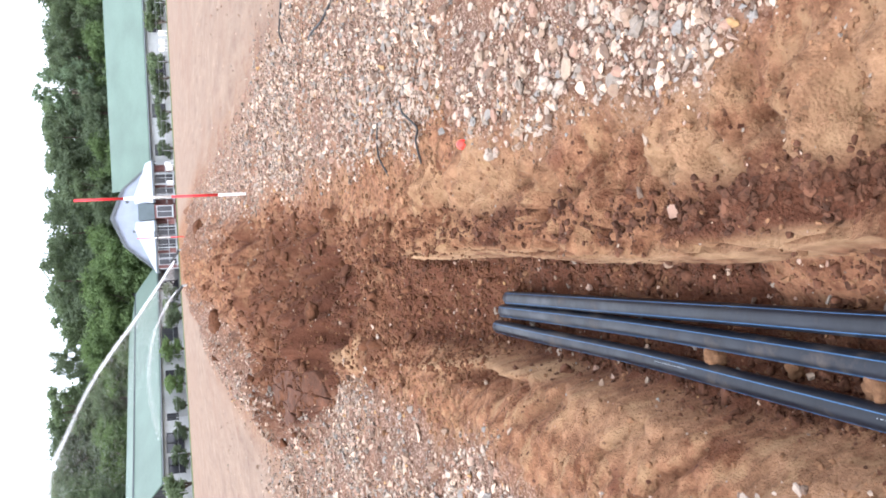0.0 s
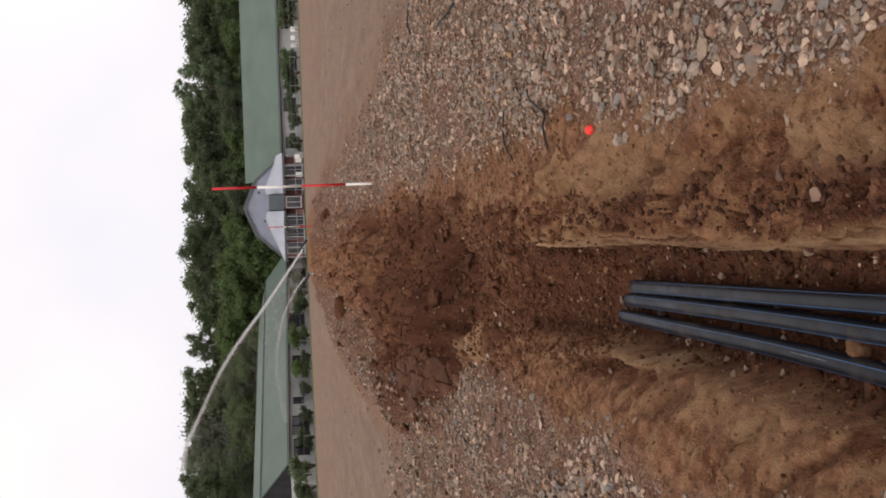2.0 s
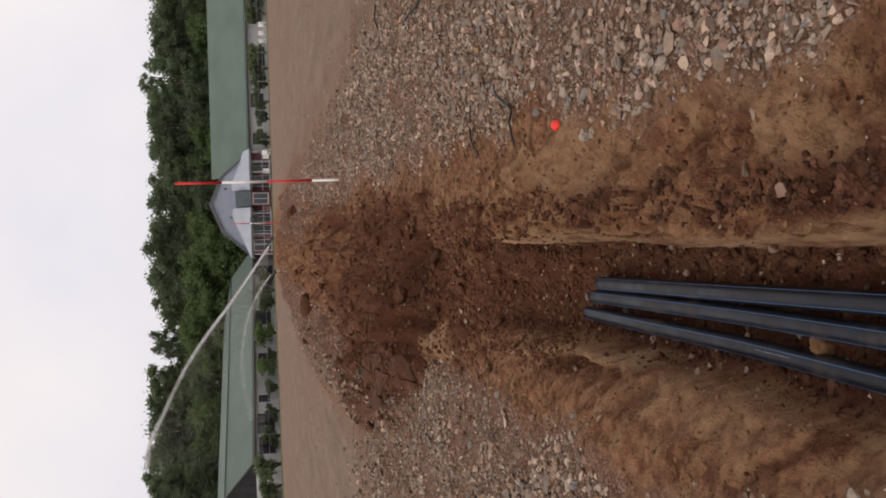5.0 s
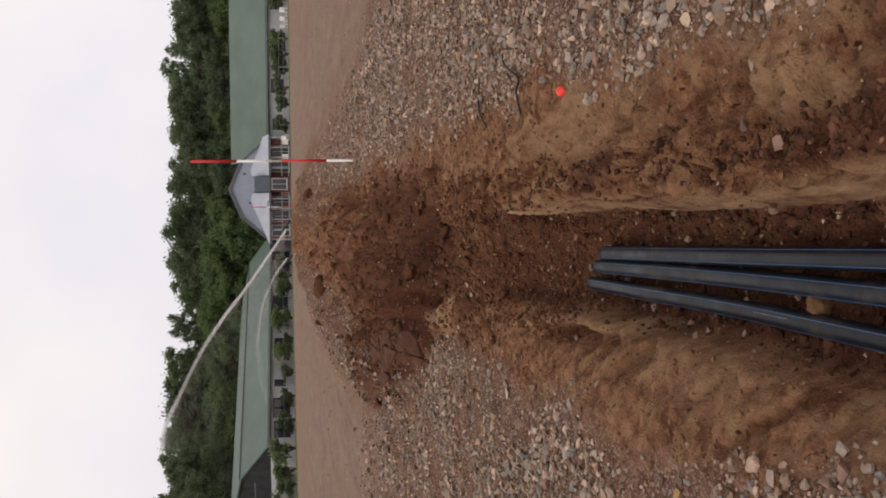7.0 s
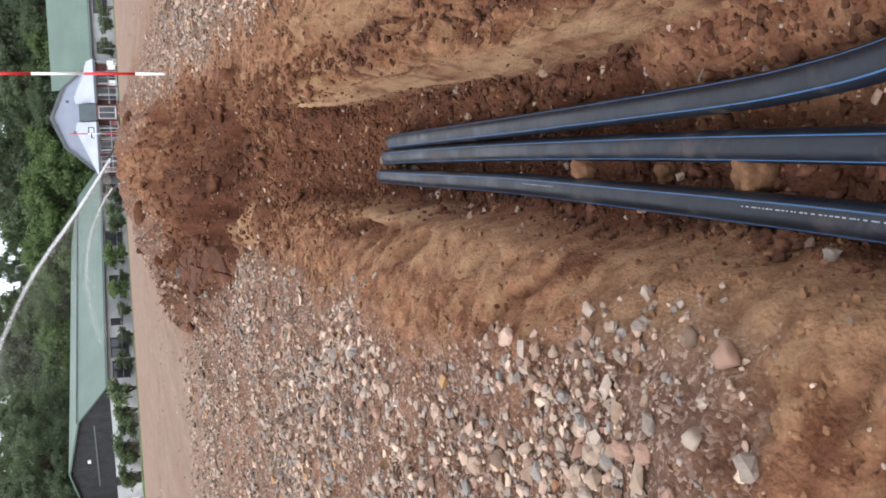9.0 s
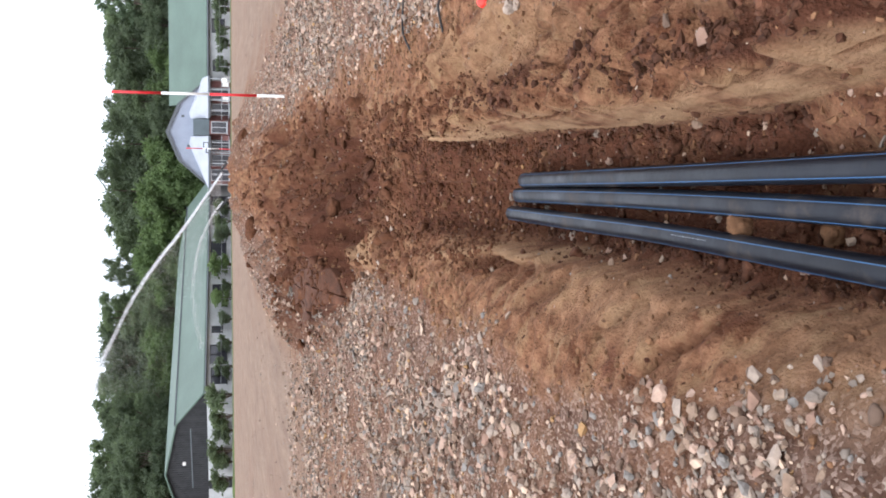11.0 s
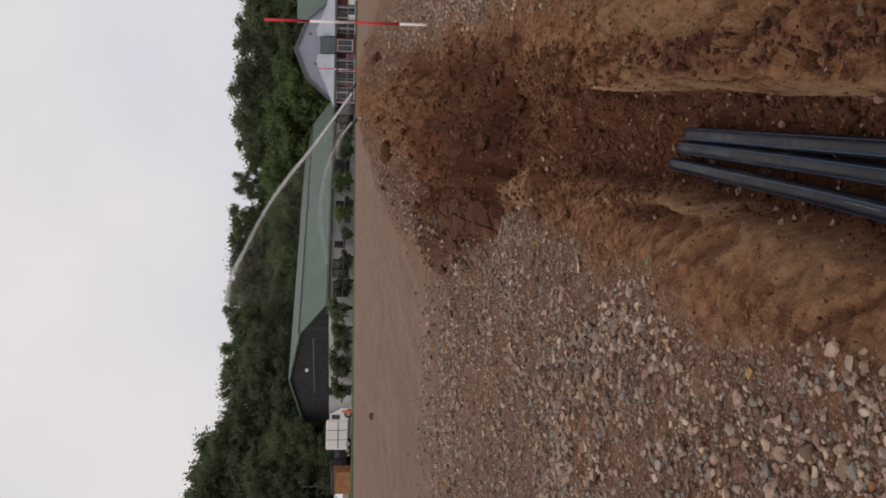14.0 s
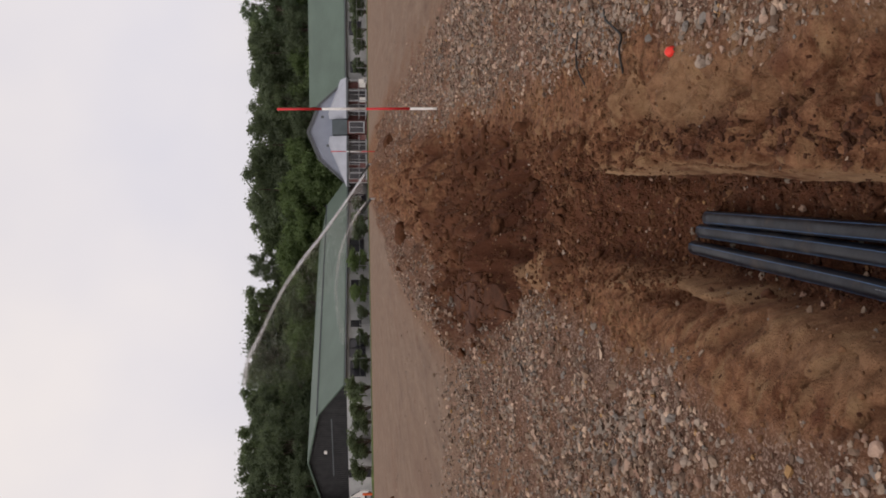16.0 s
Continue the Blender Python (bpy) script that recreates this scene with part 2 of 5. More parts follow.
M_GLASS = mat("dark_window_glass", (0.05, 0.05, 0.06), 0.12, spots=0.3, scale=0.6, bump=0, spec=0.6)
M_BRICK = mat("red_brown_boarding", (0.16, 0.075, 0.07), 0.8, spots=0.3, scale=2)
M_DARKWOOD = mat("dark_stained_boards", (0.03, 0.03, 0.032), 0.8, spots=0.35, scale=1.5, fine=20, bump=0.2)
M_BARK = mat("bark", (0.11, 0.085, 0.065), 0.95, spots=0.4, scale=5, fine=40, bump=0.8, depth=0.05)
M_GRASS = mat("grass", (0.075, 0.105, 0.028), 0.9, spots=0.4, scale=2, fine=25, bump=0.3, depth=0.05)
M_RUBBER = mat("black_rubber", (0.02, 0.02, 0.02), 0.8)
M_NET = mat("teal_windbreak_net", (0.035, 0.085, 0.075), 0.9, spots=0.3, scale=3)
M_ORANGE = mat("orange_plastic", (0.7, 0.12, 0.03), 0.55, spots=0.1)
M_OCHRE = mat("ochre_boards", (0.33, 0.16, 0.07), 0.8, spots=0.3, scale=2)


def leaf_mat(name, a, b):
    m = mat(name, a, 0.75, spots=0.2, scale=1.2, fine=9, bump=0, dark=b, per="island", spread=0.2, spec=0.15)
    n, l = m.node_tree.nodes, m.node_tree.links
    p = n["Principled BSDF"]
    tr = n.new("ShaderNodeBsdfTranslucent")
    tr.inputs["Color"].default_value = (a[0] * 1.6, a[1] * 1.7, a[2] * 1.2, 1)
    mx = n.new("ShaderNodeMixShader")
    mx.inputs["Fac"].default_value = 0.4
    l.new(p.outputs["BSDF"], mx.inputs[1])
    l.new(tr.outputs["BSDF"], mx.inputs[2])
    l.new(mx.outputs["Shader"], n["Material Output"].inputs["Surface"])
    return m


M_LEAF = leaf_mat("leaves_mid_green", (0.122, 0.152, 0.088), (0.082, 0.104, 0.062))
M_LEAF2 = leaf_mat("leaves_dark_green", (0.103, 0.126, 0.08), (0.07, 0.088, 0.058))
M_LEAF3 = leaf_mat("leaves_grey_green", (0.135, 0.172, 0.115), (0.08, 0.11, 0.072))
M_LEAF4 = leaf_mat("leaves_light_green", (0.112, 0.152, 0.066), (0.076, 0.108, 0.048))
M_WATER = mat("spray_water", (0.85, 0.88, 0.9), 0.3, spots=0.05, bump=0)


def mist_mat(name, amount):
    """Fine spray: mostly clear, broken up along its way."""
    m = bpy.data.materials.new(name)
    m.use_nodes = True
    n, l = m.node_tree.nodes, m.node_tree.links
    p = n["Principled BSDF"]
    p.inputs["Base Color"].default_value, p.inputs["Roughness"].default_value = (0.85, 0.88, 0.9, 1), 0.6
    tc, t = n.new("ShaderNodeTexCoord"), n.new("ShaderNodeTexNoise")
    t.inputs["Scale"].default_value, t.inputs["Detail"].default_value = 2.5, 6
    l.new(tc.outputs["Object"], t.inputs["Vector"])
    r = n.new("ShaderNodeMapRange")
    r.inputs["From Min"].default_value, r.inputs["From Max"].default_value, r.inputs["To Max"].default_value = 0.3, 0.8, amount
    l.new(t.outputs["Fac"], r.inputs["Value"])
    l.new(r.outputs["Result"], p.inputs["Alpha"])
    return m


M_JET = mist_mat("water_jet", 0.42)


# ---- building blocks ----
def obj(name, bm, material, parent=None, label="", smooth=False):
    me = bpy.data.meshes.new(name)
    bm.to_mesh(me)
    bm.free()
    if smooth:
        me.polygons.foreach_set("use_smooth", [True] * len(me.polygons))
    me.materials.append(material)
    ob = new(name, me)
    if parent:
        ob.parent = parent
    if label:
        ob["label"] = label
    return ob


def part(name, bm, material, parent, label="", smooth=False):
    return obj(name, bm, material, parent, label, smooth)


def thing(name, label, category, group="", at=(0, 0, 0), turn=0, kind=""):
    e = new(name)
    e.empty_display_size = 0.1
    e.matrix_basis = pose(*at, 0, 0, turn)
    return tagged(e, label, category, group, kind)


def box(bm, x0, y0, z0, x1, y1, z1, bevel=0.0):
    vs = [bm.verts.new((x, y, z)) for x in (x0, x1) for y in (y0, y1) for z in (z0, z1)]
    fs = [bm.faces.new([vs[i] for i in f]) for f in ((0, 1, 3, 2), (4, 6, 7, 5), (0, 4, 5, 1), (2, 3, 7, 6), (0, 2, 6, 4), (1, 5, 7, 3))]
    if bevel:
        bmesh.ops.bevel(bm, geom=list({e for f in fs for e in f.edges}), offset=bevel, segments=2, affect="EDGES", profile=0.6)
    return bm


def B(*a, bevel=0.0):
    return box(bmesh.new(), *a, bevel=bevel)


def prism(bm, pts, thick):
    """A flat polygon (list of 3D points) given thickness along the vector thick."""
    t = Vector(thick)
    lo = [bm.verts.new(p) for p in pts]
    hi = [bm.verts.new(Vector(p) + t) for p in pts]
    n = len(pts)
    bm.faces.new(lo[::-1])
    bm.faces.new(hi)
    for i in range(n):
        bm.faces.new((lo[i], lo[(i + 1) % n], hi[(i + 1) % n], hi[i]))
    bmesh.ops.recalc_face_normals(bm, faces=bm.faces)
    return bm


def tube(bm, pts, radii, sides=10, caps=True):
    """A round bar along points, with a radius at each."""
    rings, pts = [], [Vector(p) for p in pts]
    for i, p in enumerate(pts):
        d = (pts[min(i + 1, len(pts) - 1)] - pts[max(i - 1, 0)]).normalized()
        a = d.cross(Vector((0, 0, 1)) if abs(d.z) < 0.9 else Vector((1, 0, 0))).normalized()
        b = a.cross(d)
        r = radii[i] if hasattr(radii, "__len__") else radii
        rings.append([bm.verts.new(p + r * (a * math.cos(q) + b * math.sin(q))) for q in (2 * math.pi * k / sides for k in range(sides))])
    for u, v in zip(rings, rings[1:]):
        for k in range(sides):
            bm.faces.new((u[k], u[(k + 1) % sides], v[(k + 1) % sides], v[k]))
    if caps:
        bm.faces.new(rings[0][::-1])
        bm.faces.new(rings[-1])
    bmesh.ops.recalc_face_normals(bm, faces=bm.faces)
    return bm


def spline(pts, steps=8):
    """A smooth line through points (Catmull-Rom)."""
    P = [Vector(p) for p in pts]
    P = [2 * P[0] - P[1]] + P + [2 * P[-1] - P[-2]]
    out = []
    for i in range(1, len(P) - 2):
        a, b, c, d = P[i - 1:i + 3]
        for k in range(steps):
            t = k / steps
            out.append(0.5 * (2 * b + (c - a) * t + (2 * a - 5 * b + 4 * c - d) * t * t + (3 * b - 3 * c + d - a) * t ** 3))
    return out + [P[-2]]


# ---- the ground ----
def value_noise(x, y, seed):
    ix, iy = np.floor(x), np.floor(y)
    fx, fy = x - ix, y - iy
    fx, fy = fx * fx * (3 - 2 * fx), fy * fy * (3 - 2 * fy)

    def cell(a, b):
        v = np.sin(a * 127.1 + b * 311.7 + seed * 74.7) * 43758.5453
        return v - np.floor(v)
    top = cell(ix, iy) * (1 - fx) + cell(ix + 1, iy) * fx
    low = cell(ix, iy + 1) * (1 - fx) + cell(ix + 1, iy + 1) * fx
    return (top * (1 - fy) + low * fy) * 2 - 1


def fbm(x, y, size, octaves=4, seed=1, gain=0.5):
    total, amp = 0 * x, 1.0
    for k in range(octaves):
        f = 2.03 ** k / size
        total = total + amp * value_noise(x * f + 17.3 * k, y * f + 9.1 * k, seed + k)
        amp *= gain
    return total


def ss(a, b, v):
    t = np.clip((v - a) / (b - a), 0, 1)
    return t * t * (3 - 2 * t)


def berm_line(y):
    """Centre and half width of the backfilled stretch, and its height."""
    c = np.interp(y, [3, 4, 4.6, 5.1, 6.5, 9, 13, 20, 27], [0.0, -0.02, -0.1, -0.28, -0.36, -0.4, -0.4, -0.1, 0.3])
    w = np.interp(y, [3, 4, 4.6, 5.1, 6.5, 9, 13, 20, 27], [0.35, 0.42, 0.48, 0.7, 0.86, 1.0, 1.15, 1.5, 1.7])
    h = np.interp(y, [3.2, 4, 5, 6.5, 9, 13, 18, 23, 28], [0.0, 0.02, 0.05, 0.09, 0.14, 0.2, 0.34, 0.46, 0.0])
    return c, w, h


def floor_z(y):
    return np.interp(y, [2.4, 2.7, 2.95, 3.12, 3.35, 3.75], [-0.345, -0.325, -0.275, -0.17, -0.112, -0.088])


def pit(x, y):
    """The hollow between the backfill and the spoil's front, 0 to 1."""
    e = np.sqrt(((x + 0.08) / 0.31) ** 2 + ((y - 4.85) / 0.7) ** 2) + 0.07 * fbm(x, y, 0.16, 3, 45)
    return ss(1.05, 0.96, e)


def spoil_front(x, y):
    """Height of the backfill, the hollow and the front of the spoil heap."""
    foot = np.interp(x, [-1.2, -0.8, -0.5, -0.1, 0.15, 0.45], [4.95, 4.72, 4.82, 5.08, 5.5, 6.4]) + 0.09 * fbm(x, y, 0.3, 3, 46)
    top = np.interp(x, [-1.3, -1.05, -0.8, -0.2, 0.0, 0.2, 0.5], [0.06, 0.13, 0.15, 0.14, 0.05, -0.03, -0.05])
    low = np.interp(y, [3.3, 3.8, 4.2, 4.5, 5.2], [-0.105, -0.085, -0.085, -0.075, -0.06]) - 0.115 * pit(x, y)
    rise = ss(0.0, 0.42, y - foot)
    return low * (1 - rise) + (top + 0.035 * ss(5.5, 9, y)) * rise

def edges(y):
    """The trench's right foot and left foot."""
    r = 0.165 + 0.018 * value_noise(y * 1.7, 0 * y, 5) + 0.03 * ss(1.2, 0.6, y)
    f = -0.19 + 0.02 * value_noise(y * 2.3, 0 * y, 6)
    return r, f


def stony(x, y):
    """How stony the ground is, 0 to 1."""
    right = np.interp(y, [-2.5, 0.0, 0.9, 1.06, 1.27, 1.5, 1.65, 2.0, 2.5, 2.9, 3.6, 4.1, 5.6, 8, 14, 24], [0.5, 1.2, 0.62, 0.47, 0.49, 0.54, 0.58, 0.54, 0.65, 0.7, 0.77, 0.78, 0.8, 0.8, 0.6, 0.3])
    left = np.interp(y, [-2.5, 0.3, 0.52, 0.62, 0.8, 0.95, 1.16, 1.43, 1.81, 2.4, 2.93, 3.38, 3.81, 4.2, 4.63, 5.0, 5.6, 6.5, 9, 13, 24], [-0.45, -0.9, -0.5, -0.27, -0.26, -0.29, -0.36, -0.38, -0.45, -0.51, -0.56, -0.49, -0.44, -0.46, -0.56, -0.78, -1.02, -0.9, -0.76, -0.7, -0.45])
    wig = 0.07 * fbm(x, y, 0.35, 3, 31) * (1 + 0.15 * y)
    soft = 0.04 + 0.018 * y
    inside = np.maximum(ss(right - soft * 1.6, right + soft, x + wig), ss(left + soft, left - soft, x + wig * 0.7))
    rim_r = np.interp(y, [0, 3, 5, 6, 10, 16, 24, 30], [9, 4.0, 2.1, 1.85, 1.8, 1.9, 1.6, 1.0])
    rim_l = np.interp(y, [6, 8, 10, 14, 25, 32], [-1.6, -1.58, -1.73, -1.9, -2.4, -2.2])
    plain = ss(12.0, 4.4, y + 0.25 * np.maximum(-x - 2.5, 0) + 0.9 * fbm(x * 0.5, y, 0.9, 3, 33))
    flank = ss(rim_l - 0.12, rim_l + 0.08, x + wig * 0.6)
    out = ss(rim_r + 1.3, rim_r - 0.3, x + wig * 2) ** 2.5 * np.maximum(plain ** 3.0, flank)
    far = ss(30, 22, y)
    return inside * out * far


def slab_zone(x, y):
    """Where a slab of smooth mud lies on the spoil's flank."""
    c = -0.66 - 0.1 * (y - 4.9)
    return 0.9 * ss(1.2, 0.85, np.sqrt(((x - c) / 0.2) ** 2 + ((y - 5.65) / 0.85) ** 2))


def slab_plane(y):
    return np.interp(y, [4.4, 4.85, 5.2, 5.6, 7.0], [-0.1, 0.0, 0.1, 0.135, 0.185])


GROOVES = (((-0.235, 1.38), (-0.325, 1.57), 0.013, 0.03), ((-0.24, 1.18), (-0.36, 1.33), 0.011, 0.036), ((-0.23, 1.84), (-0.31, 2.02), 0.032, 0.05), ((-0.3, 0.61), (-0.4, 0.625), 0.018, 0.025),
           ((-0.4, 0.625), (-0.5, 0.56), 0.018, 0.025), ((-0.25, 2.1), (-0.275, 2.75), 0.026, 0.06), ((-0.27, 0.5), (-0.33, 0.52), 0.03, 0.04))


def grooves(x, y):
    """Narrow slips and scrapes in the bank beside the trench."""
    total = 0 * x
    wx, wy = x + 0.022 * fbm(x, y, 0.06, 3, 55, 0.6), y + 0.03 * fbm(x, y, 0.07, 3, 56, 0.6)
    for (ax, ay), (bx, by), w, d in GROOVES:
        lx, ly = bx - ax, by - ay
        t = np.clip(((wx - ax) * lx + (wy - ay) * ly) / (lx * lx + ly * ly), 0, 1)
        q = (wx - ax - t * lx) ** 2 + (wy - ay - t * ly) ** 2
        total = total + d * np.exp(-q / (w * w)) * (0.6 + 0.4 * np.sin(np.pi * t))
    return total


def crest(x, y):
    """A thin dry ridge of sandy soil on the bank, 0 to 1."""
    mid = np.interp(y, [2.0, 2.2, 2.6, 3.1], [-0.185, -0.2, -0.225, -0.285]) + 0.018 * fbm(x, y, 0.12, 4, 58, 0.6)
    return np.exp(-((x - mid) / 0.019) ** 2) * ss(1.95, 2.15, y) * ss(3.2, 3.0, y)


def height(x, y):
    near_l, near_r = np.interp(y, [0, 3.5, 4.8, 6], [-0.075, -0.08, -0.04, 0]), np.interp(y, [0, 2.4, 4.3, 6.5], [-0.13, -0.12, -0.095, 0])
    side = ss(-0.15, 0.25, x)
    g = near_l * (1 - side) + near_r * side + 0.2 * ss(14, 62, y) * (1 - 0.8 * ss(-15, -35, x))
    g = g + 0.02 * fbm(x, y, 1.1, 3, 11) * ss(40, 10, y) + 0.035 * fbm(x, y, 0.5, 4, 12) * ss(3.5, 6, y) * ss(3.2, 1.8, np.abs(x)) * ss(30, 20, y)
    out_l = np.maximum(-0.5 - x, 0)
    g = g + 0.05 * ss(0, 0.7, out_l) * ss(4, 2, y)
    c, w, h = berm_line(y)
    d = np.abs(x - c + 0.12 * fbm(x, y, 0.9, 2, 41)) / w
    mound = np.where(d < 1.6, np.cos(np.clip(d / 1.6, 0, 1) * math.pi) * 0.5 + 0.5, 0)
    inb = ss(1.25, 0.75, d) * ss(3.0, 3.6, y) * ss(29, 24, y)
    dm = np.abs(x - c) / (w * (1 + 0.45 * ss(7, 14, y)))
    wide = np.where(dm < 1.6, np.cos(np.clip(dm / 1.6, 0, 1) * math.pi) * 0.5 + 0.5, 0)
    g = g + h * np.where(y > 7, wide, mound)
    heap = ss(1.4, 0.95, d) * ss(3.2, 3.7, y) * ss(9, 6.3, y)
    g = g * (1 - heap) + spoil_front(x, y) * heap
    # clods and crumbs
    lump = np.where(y > 9, np.abs(fbm(x, y, 0.3, 2, 3, 0.5)), np.abs(fbm(x, y, 0.22, 4, 3, 0.55)))
    crumb = fbm(x, y, 0.045, 3, 8, 0.6)
    big = ss(0.1, 0.5, fbm(x, y, 0.6, 3, 4)) 
    g = g + inb * (0.2 * (lump - 0.35) * np.interp(y, [3.4, 4.3, 5, 9], [0.22, 0.3, 0.8, 0.9]) + 0.022 * crumb * ss(10, 6, y) + 0.13 * (big - 0.4) * ss(4.9, 5.6, y))
    slab = slab_zone(x, y)
    g = g * (1 - slab) + slab * slab_plane(y)
    s = stony(x, y)
    field = (1 - s) * ss(1.0, 1.8, d) * ss(4, 6, y)
    g = g + (1 - field) * (1 - inb) * (0.012 * fbm(x, y, 0.09, 3, 21) + 0.008 * crumb) + field * 0.007 * fbm(x * 0.6, y, 0.5, 3, 23) * ss(60, 20, y)
    # smooth sandy bank that leans into the trench
    bank = ss(-0.5, -0.36, x) * ss(3.7, 2.9, y)
    lean = x + 0.013 * fbm(x, y, 0.5, 2, 53) + 0.005 * fbm(x, y, 0.1, 3, 54)
    slope = np.interp(lean, [-0.5, -0.4, -0.32, -0.26, -0.215, -0.19, -0.17], [-0.075, -0.08, -0.105, -0.142, -0.185, -0.235, -0.3])
    g = np.where(x < 0, g * (1 - bank) + (slope + 0.25 * (g - near_l) + 0.011 * crumb + 0.012 * np.abs(fbm(x, y, 0.07, 3, 59, 0.6)) + 0.006 * fbm(x * 1.3 + y * 0.7, (y - x) * 0.7, 0.14, 4, 57, 0.6)) * bank, g)
    g = g - grooves(x, y) + 0.034 * crest(x, y)
    lip = ss(0.56, 0.4, x) * ss(0.05, 0.2, x) * ss(3.9, 3.0, y)
    g = g + lip * (0.068 * fbm(x * 0.55, y, 0.13, 5, 61, 0.6) - 0.075 * ss(0.25, 0.6, fbm(x * 0.7, y, 0.07, 3, 62, 0.6)) * ss(0.5, 0.3, x))
    # hollows
    for hx, hy, hr, hd in ((0.945, 2.95, 0.05, 0.1), (1.06, 3.17, 0.06, 0.1), (-0.33, 0.42, 0.1, 0.05), (-0.45, 0.36, 0.13, 0.04)):
        g = g - hd * np.exp(-((x - hx) ** 2 + (y - hy) ** 2) / (hr * hr))
    # the trench
    r, f = edges(y)
    apron = ss(1.16, 1.11, y + 0.012 * crumb) * ss(0.0, 0.06, x)
    fl = floor_z(y) + apron * (0.012 + 0.055 * ss(0.05, 0.17, x)) + (1 - 0.8 * apron) * 0.02 * fbm(x, y, 0.07, 4, 71, 0.6) + 0.02 * np.abs(fbm(x, y, 0.13, 2, 72)) * ss(0.06, 0.15, np.abs(x + 0.02))
    rw = ss(r - 0.004, r + 0.04 + 0.016 * value_noise(y * 6, x * 0, 9), x + 0.006 * crumb)
    lw = ss(f + 0.035, f - 0.02 - 0.012 * value_noise(y * 5, x * 0, 10), x + 0.006 * crumb + 0.012 * fbm(x, y, 0.12, 2, 73))
    wall = np.maximum(rw, lw)
    live = ss(3.75, 3.35, y)
    inside = (1 - wall) * live
    low = np.minimum(fl, g)
    return g * (1 - inside) + low * inside, inb, field, wall, rw, lw, live


def axis(fine_a, fine_b, step, reach_lo, reach_hi, grow):
    mid = list(np.arange(fine_a, fine_b, step))
    hi, s = [fine_b], step
    while hi[-1] < reach_hi:
        s *= grow
        hi.append(hi[-1] + s)
    lo, s = [], step
    q = fine_a
    while q > reach_lo:
        s *= grow
        q -= s
        lo.append(q)
    return np.array(lo[::-1] + mid + hi)


def grid_axis_y():
    ys = list(axis(0.2, 3.4, 0.0125, -300, 3.4, 1.09))
    while ys[-1] < 32:
        ys.append(ys[-1] + max(0.0125, 0.0055 * ys[-1]))
    while ys[-1] < 1500:
        ys.append(ys[-1] * 1.05)
    return np.array(ys)


GX, GY = axis(-0.62, 0.62, 0.0105, -900, 900, 1.035), grid_axis_y()
XX, YY = np.meshgrid(GX, GY)
ZZ, INB, FIELD, WALL, RW, LW, LIVE = height(XX, YY)
ground_mesh = bpy.data.meshes.new("ground")
nx, ny = len(GX), len(GY)
idx = np.arange(nx * ny).reshape(ny, nx)
quads = np.stack([idx[:-1, :-1], idx[:-1, 1:], idx[1:, 1:], idx[1:, :-1]], -1).reshape(-1, 4)
ground_mesh.vertices.add(nx * ny)
ground_mesh.vertices.foreach_set("co", np.stack([XX, YY, ZZ], -1).astype(np.float32).ravel())
ground_mesh.loops.add(quads.size)
ground_mesh.loops.foreach_set("vertex_index", quads.ravel().astype(np.int32))
ground_mesh.polygons.add(len(quads))
ground_mesh.polygons.foreach_set("loop_start", np.arange(0, quads.size, 4, dtype=np.int32))
ground_mesh.update(calc_edges=True)
ground_mesh.polygons.foreach_set("use_smooth", np.ones(len(quads), dtype=bool))
soil = ground_mesh.color_attributes.new("soil", "FLOAT_COLOR", "POINT")
blotch = fbm(XX, YY, 0.4, 3, 81)
floor_in = (1 - WALL) * LIVE
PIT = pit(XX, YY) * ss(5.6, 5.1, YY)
front = INB * ss(4.6, 5.0, YY) * ss(7.5, 5.6, YY)
brow = 1.1 * ss(0.19, 0.22, XX) * ss(0.37, 0.29, XX) * LIVE * ss(-0.3, 0.25, fbm(XX * 0.5, YY, 0.12, 3, 87))
fill = INB * (0.42 + 0.5 * ss(3.75, 4.25, YY)) * (0.75 + 0.4 * blotch) * (1 - 0.75 * ss(7, 12, YY)) * (1 - 0.6 * stony(XX, YY))
# Wet soil, plus painted shade in the hollow, grooves and trench floor.
moist_shade = np.clip(brow + 1.2 * PIT + 0.3 * front + 9 * grooves(XX, YY) + fill + 0.5 * slab_zone(XX, YY) + floor_in * (0.92 + 0.3 * fbm(XX, YY, 0.1, 3, 82)) * (1 - 0.8 * ss(1.16, 1.11, YY) * ss(0.0, 0.06, XX)), 0, 1)
face = np.clip(4 * RW * (1 - RW), 0, 1) * LIVE
ledge = ss(-0.36, -0.25, XX) * ss(-0.165, -0.2, XX) * LIVE * ss(-0.35, 0.35, fbm(XX, YY, 0.3, 4, 84) + 0.5 * ss(1.2, 0.6, YY))
rim = ss(-0.5, -0.42, XX) * ss(-0.2, -0.27, XX) * ss(4.05, 4.2, YY) * ss(4.75, 4.55, YY) * (1 - PIT)
tan = np.exp(-((XX - 0.42) / 0.1) ** 2 - ((YY - 2.0) / 0.22) ** 2) + 0.6 * ss(0.28, 0.36, XX) * ss(0.65, 0.45, XX) * ss(3.5, 2.8, YY) * ss(-0.5, 0.5, fbm(XX, YY, 0.18, 3, 85))
pale_soil = np.clip(face * 0.95 + ledge * 0.3 + 0.9 * crest(XX, YY) + rim * 0.7 + tan * (0.75 + 0.6 * blotch), 0, 1)
rgba = np.stack([moist_shade, pale_soil * (1 - INB * (1 - rim)), np.clip(FIELD, 0, 1), np.clip(stony(XX, YY) * (0.8 + 0.4 * blotch), 0, 1)], -1).astype(np.float32)
soil.data.foreach_set("color", rgba.ravel())
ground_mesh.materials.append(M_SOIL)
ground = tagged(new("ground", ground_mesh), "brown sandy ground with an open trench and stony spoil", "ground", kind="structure")


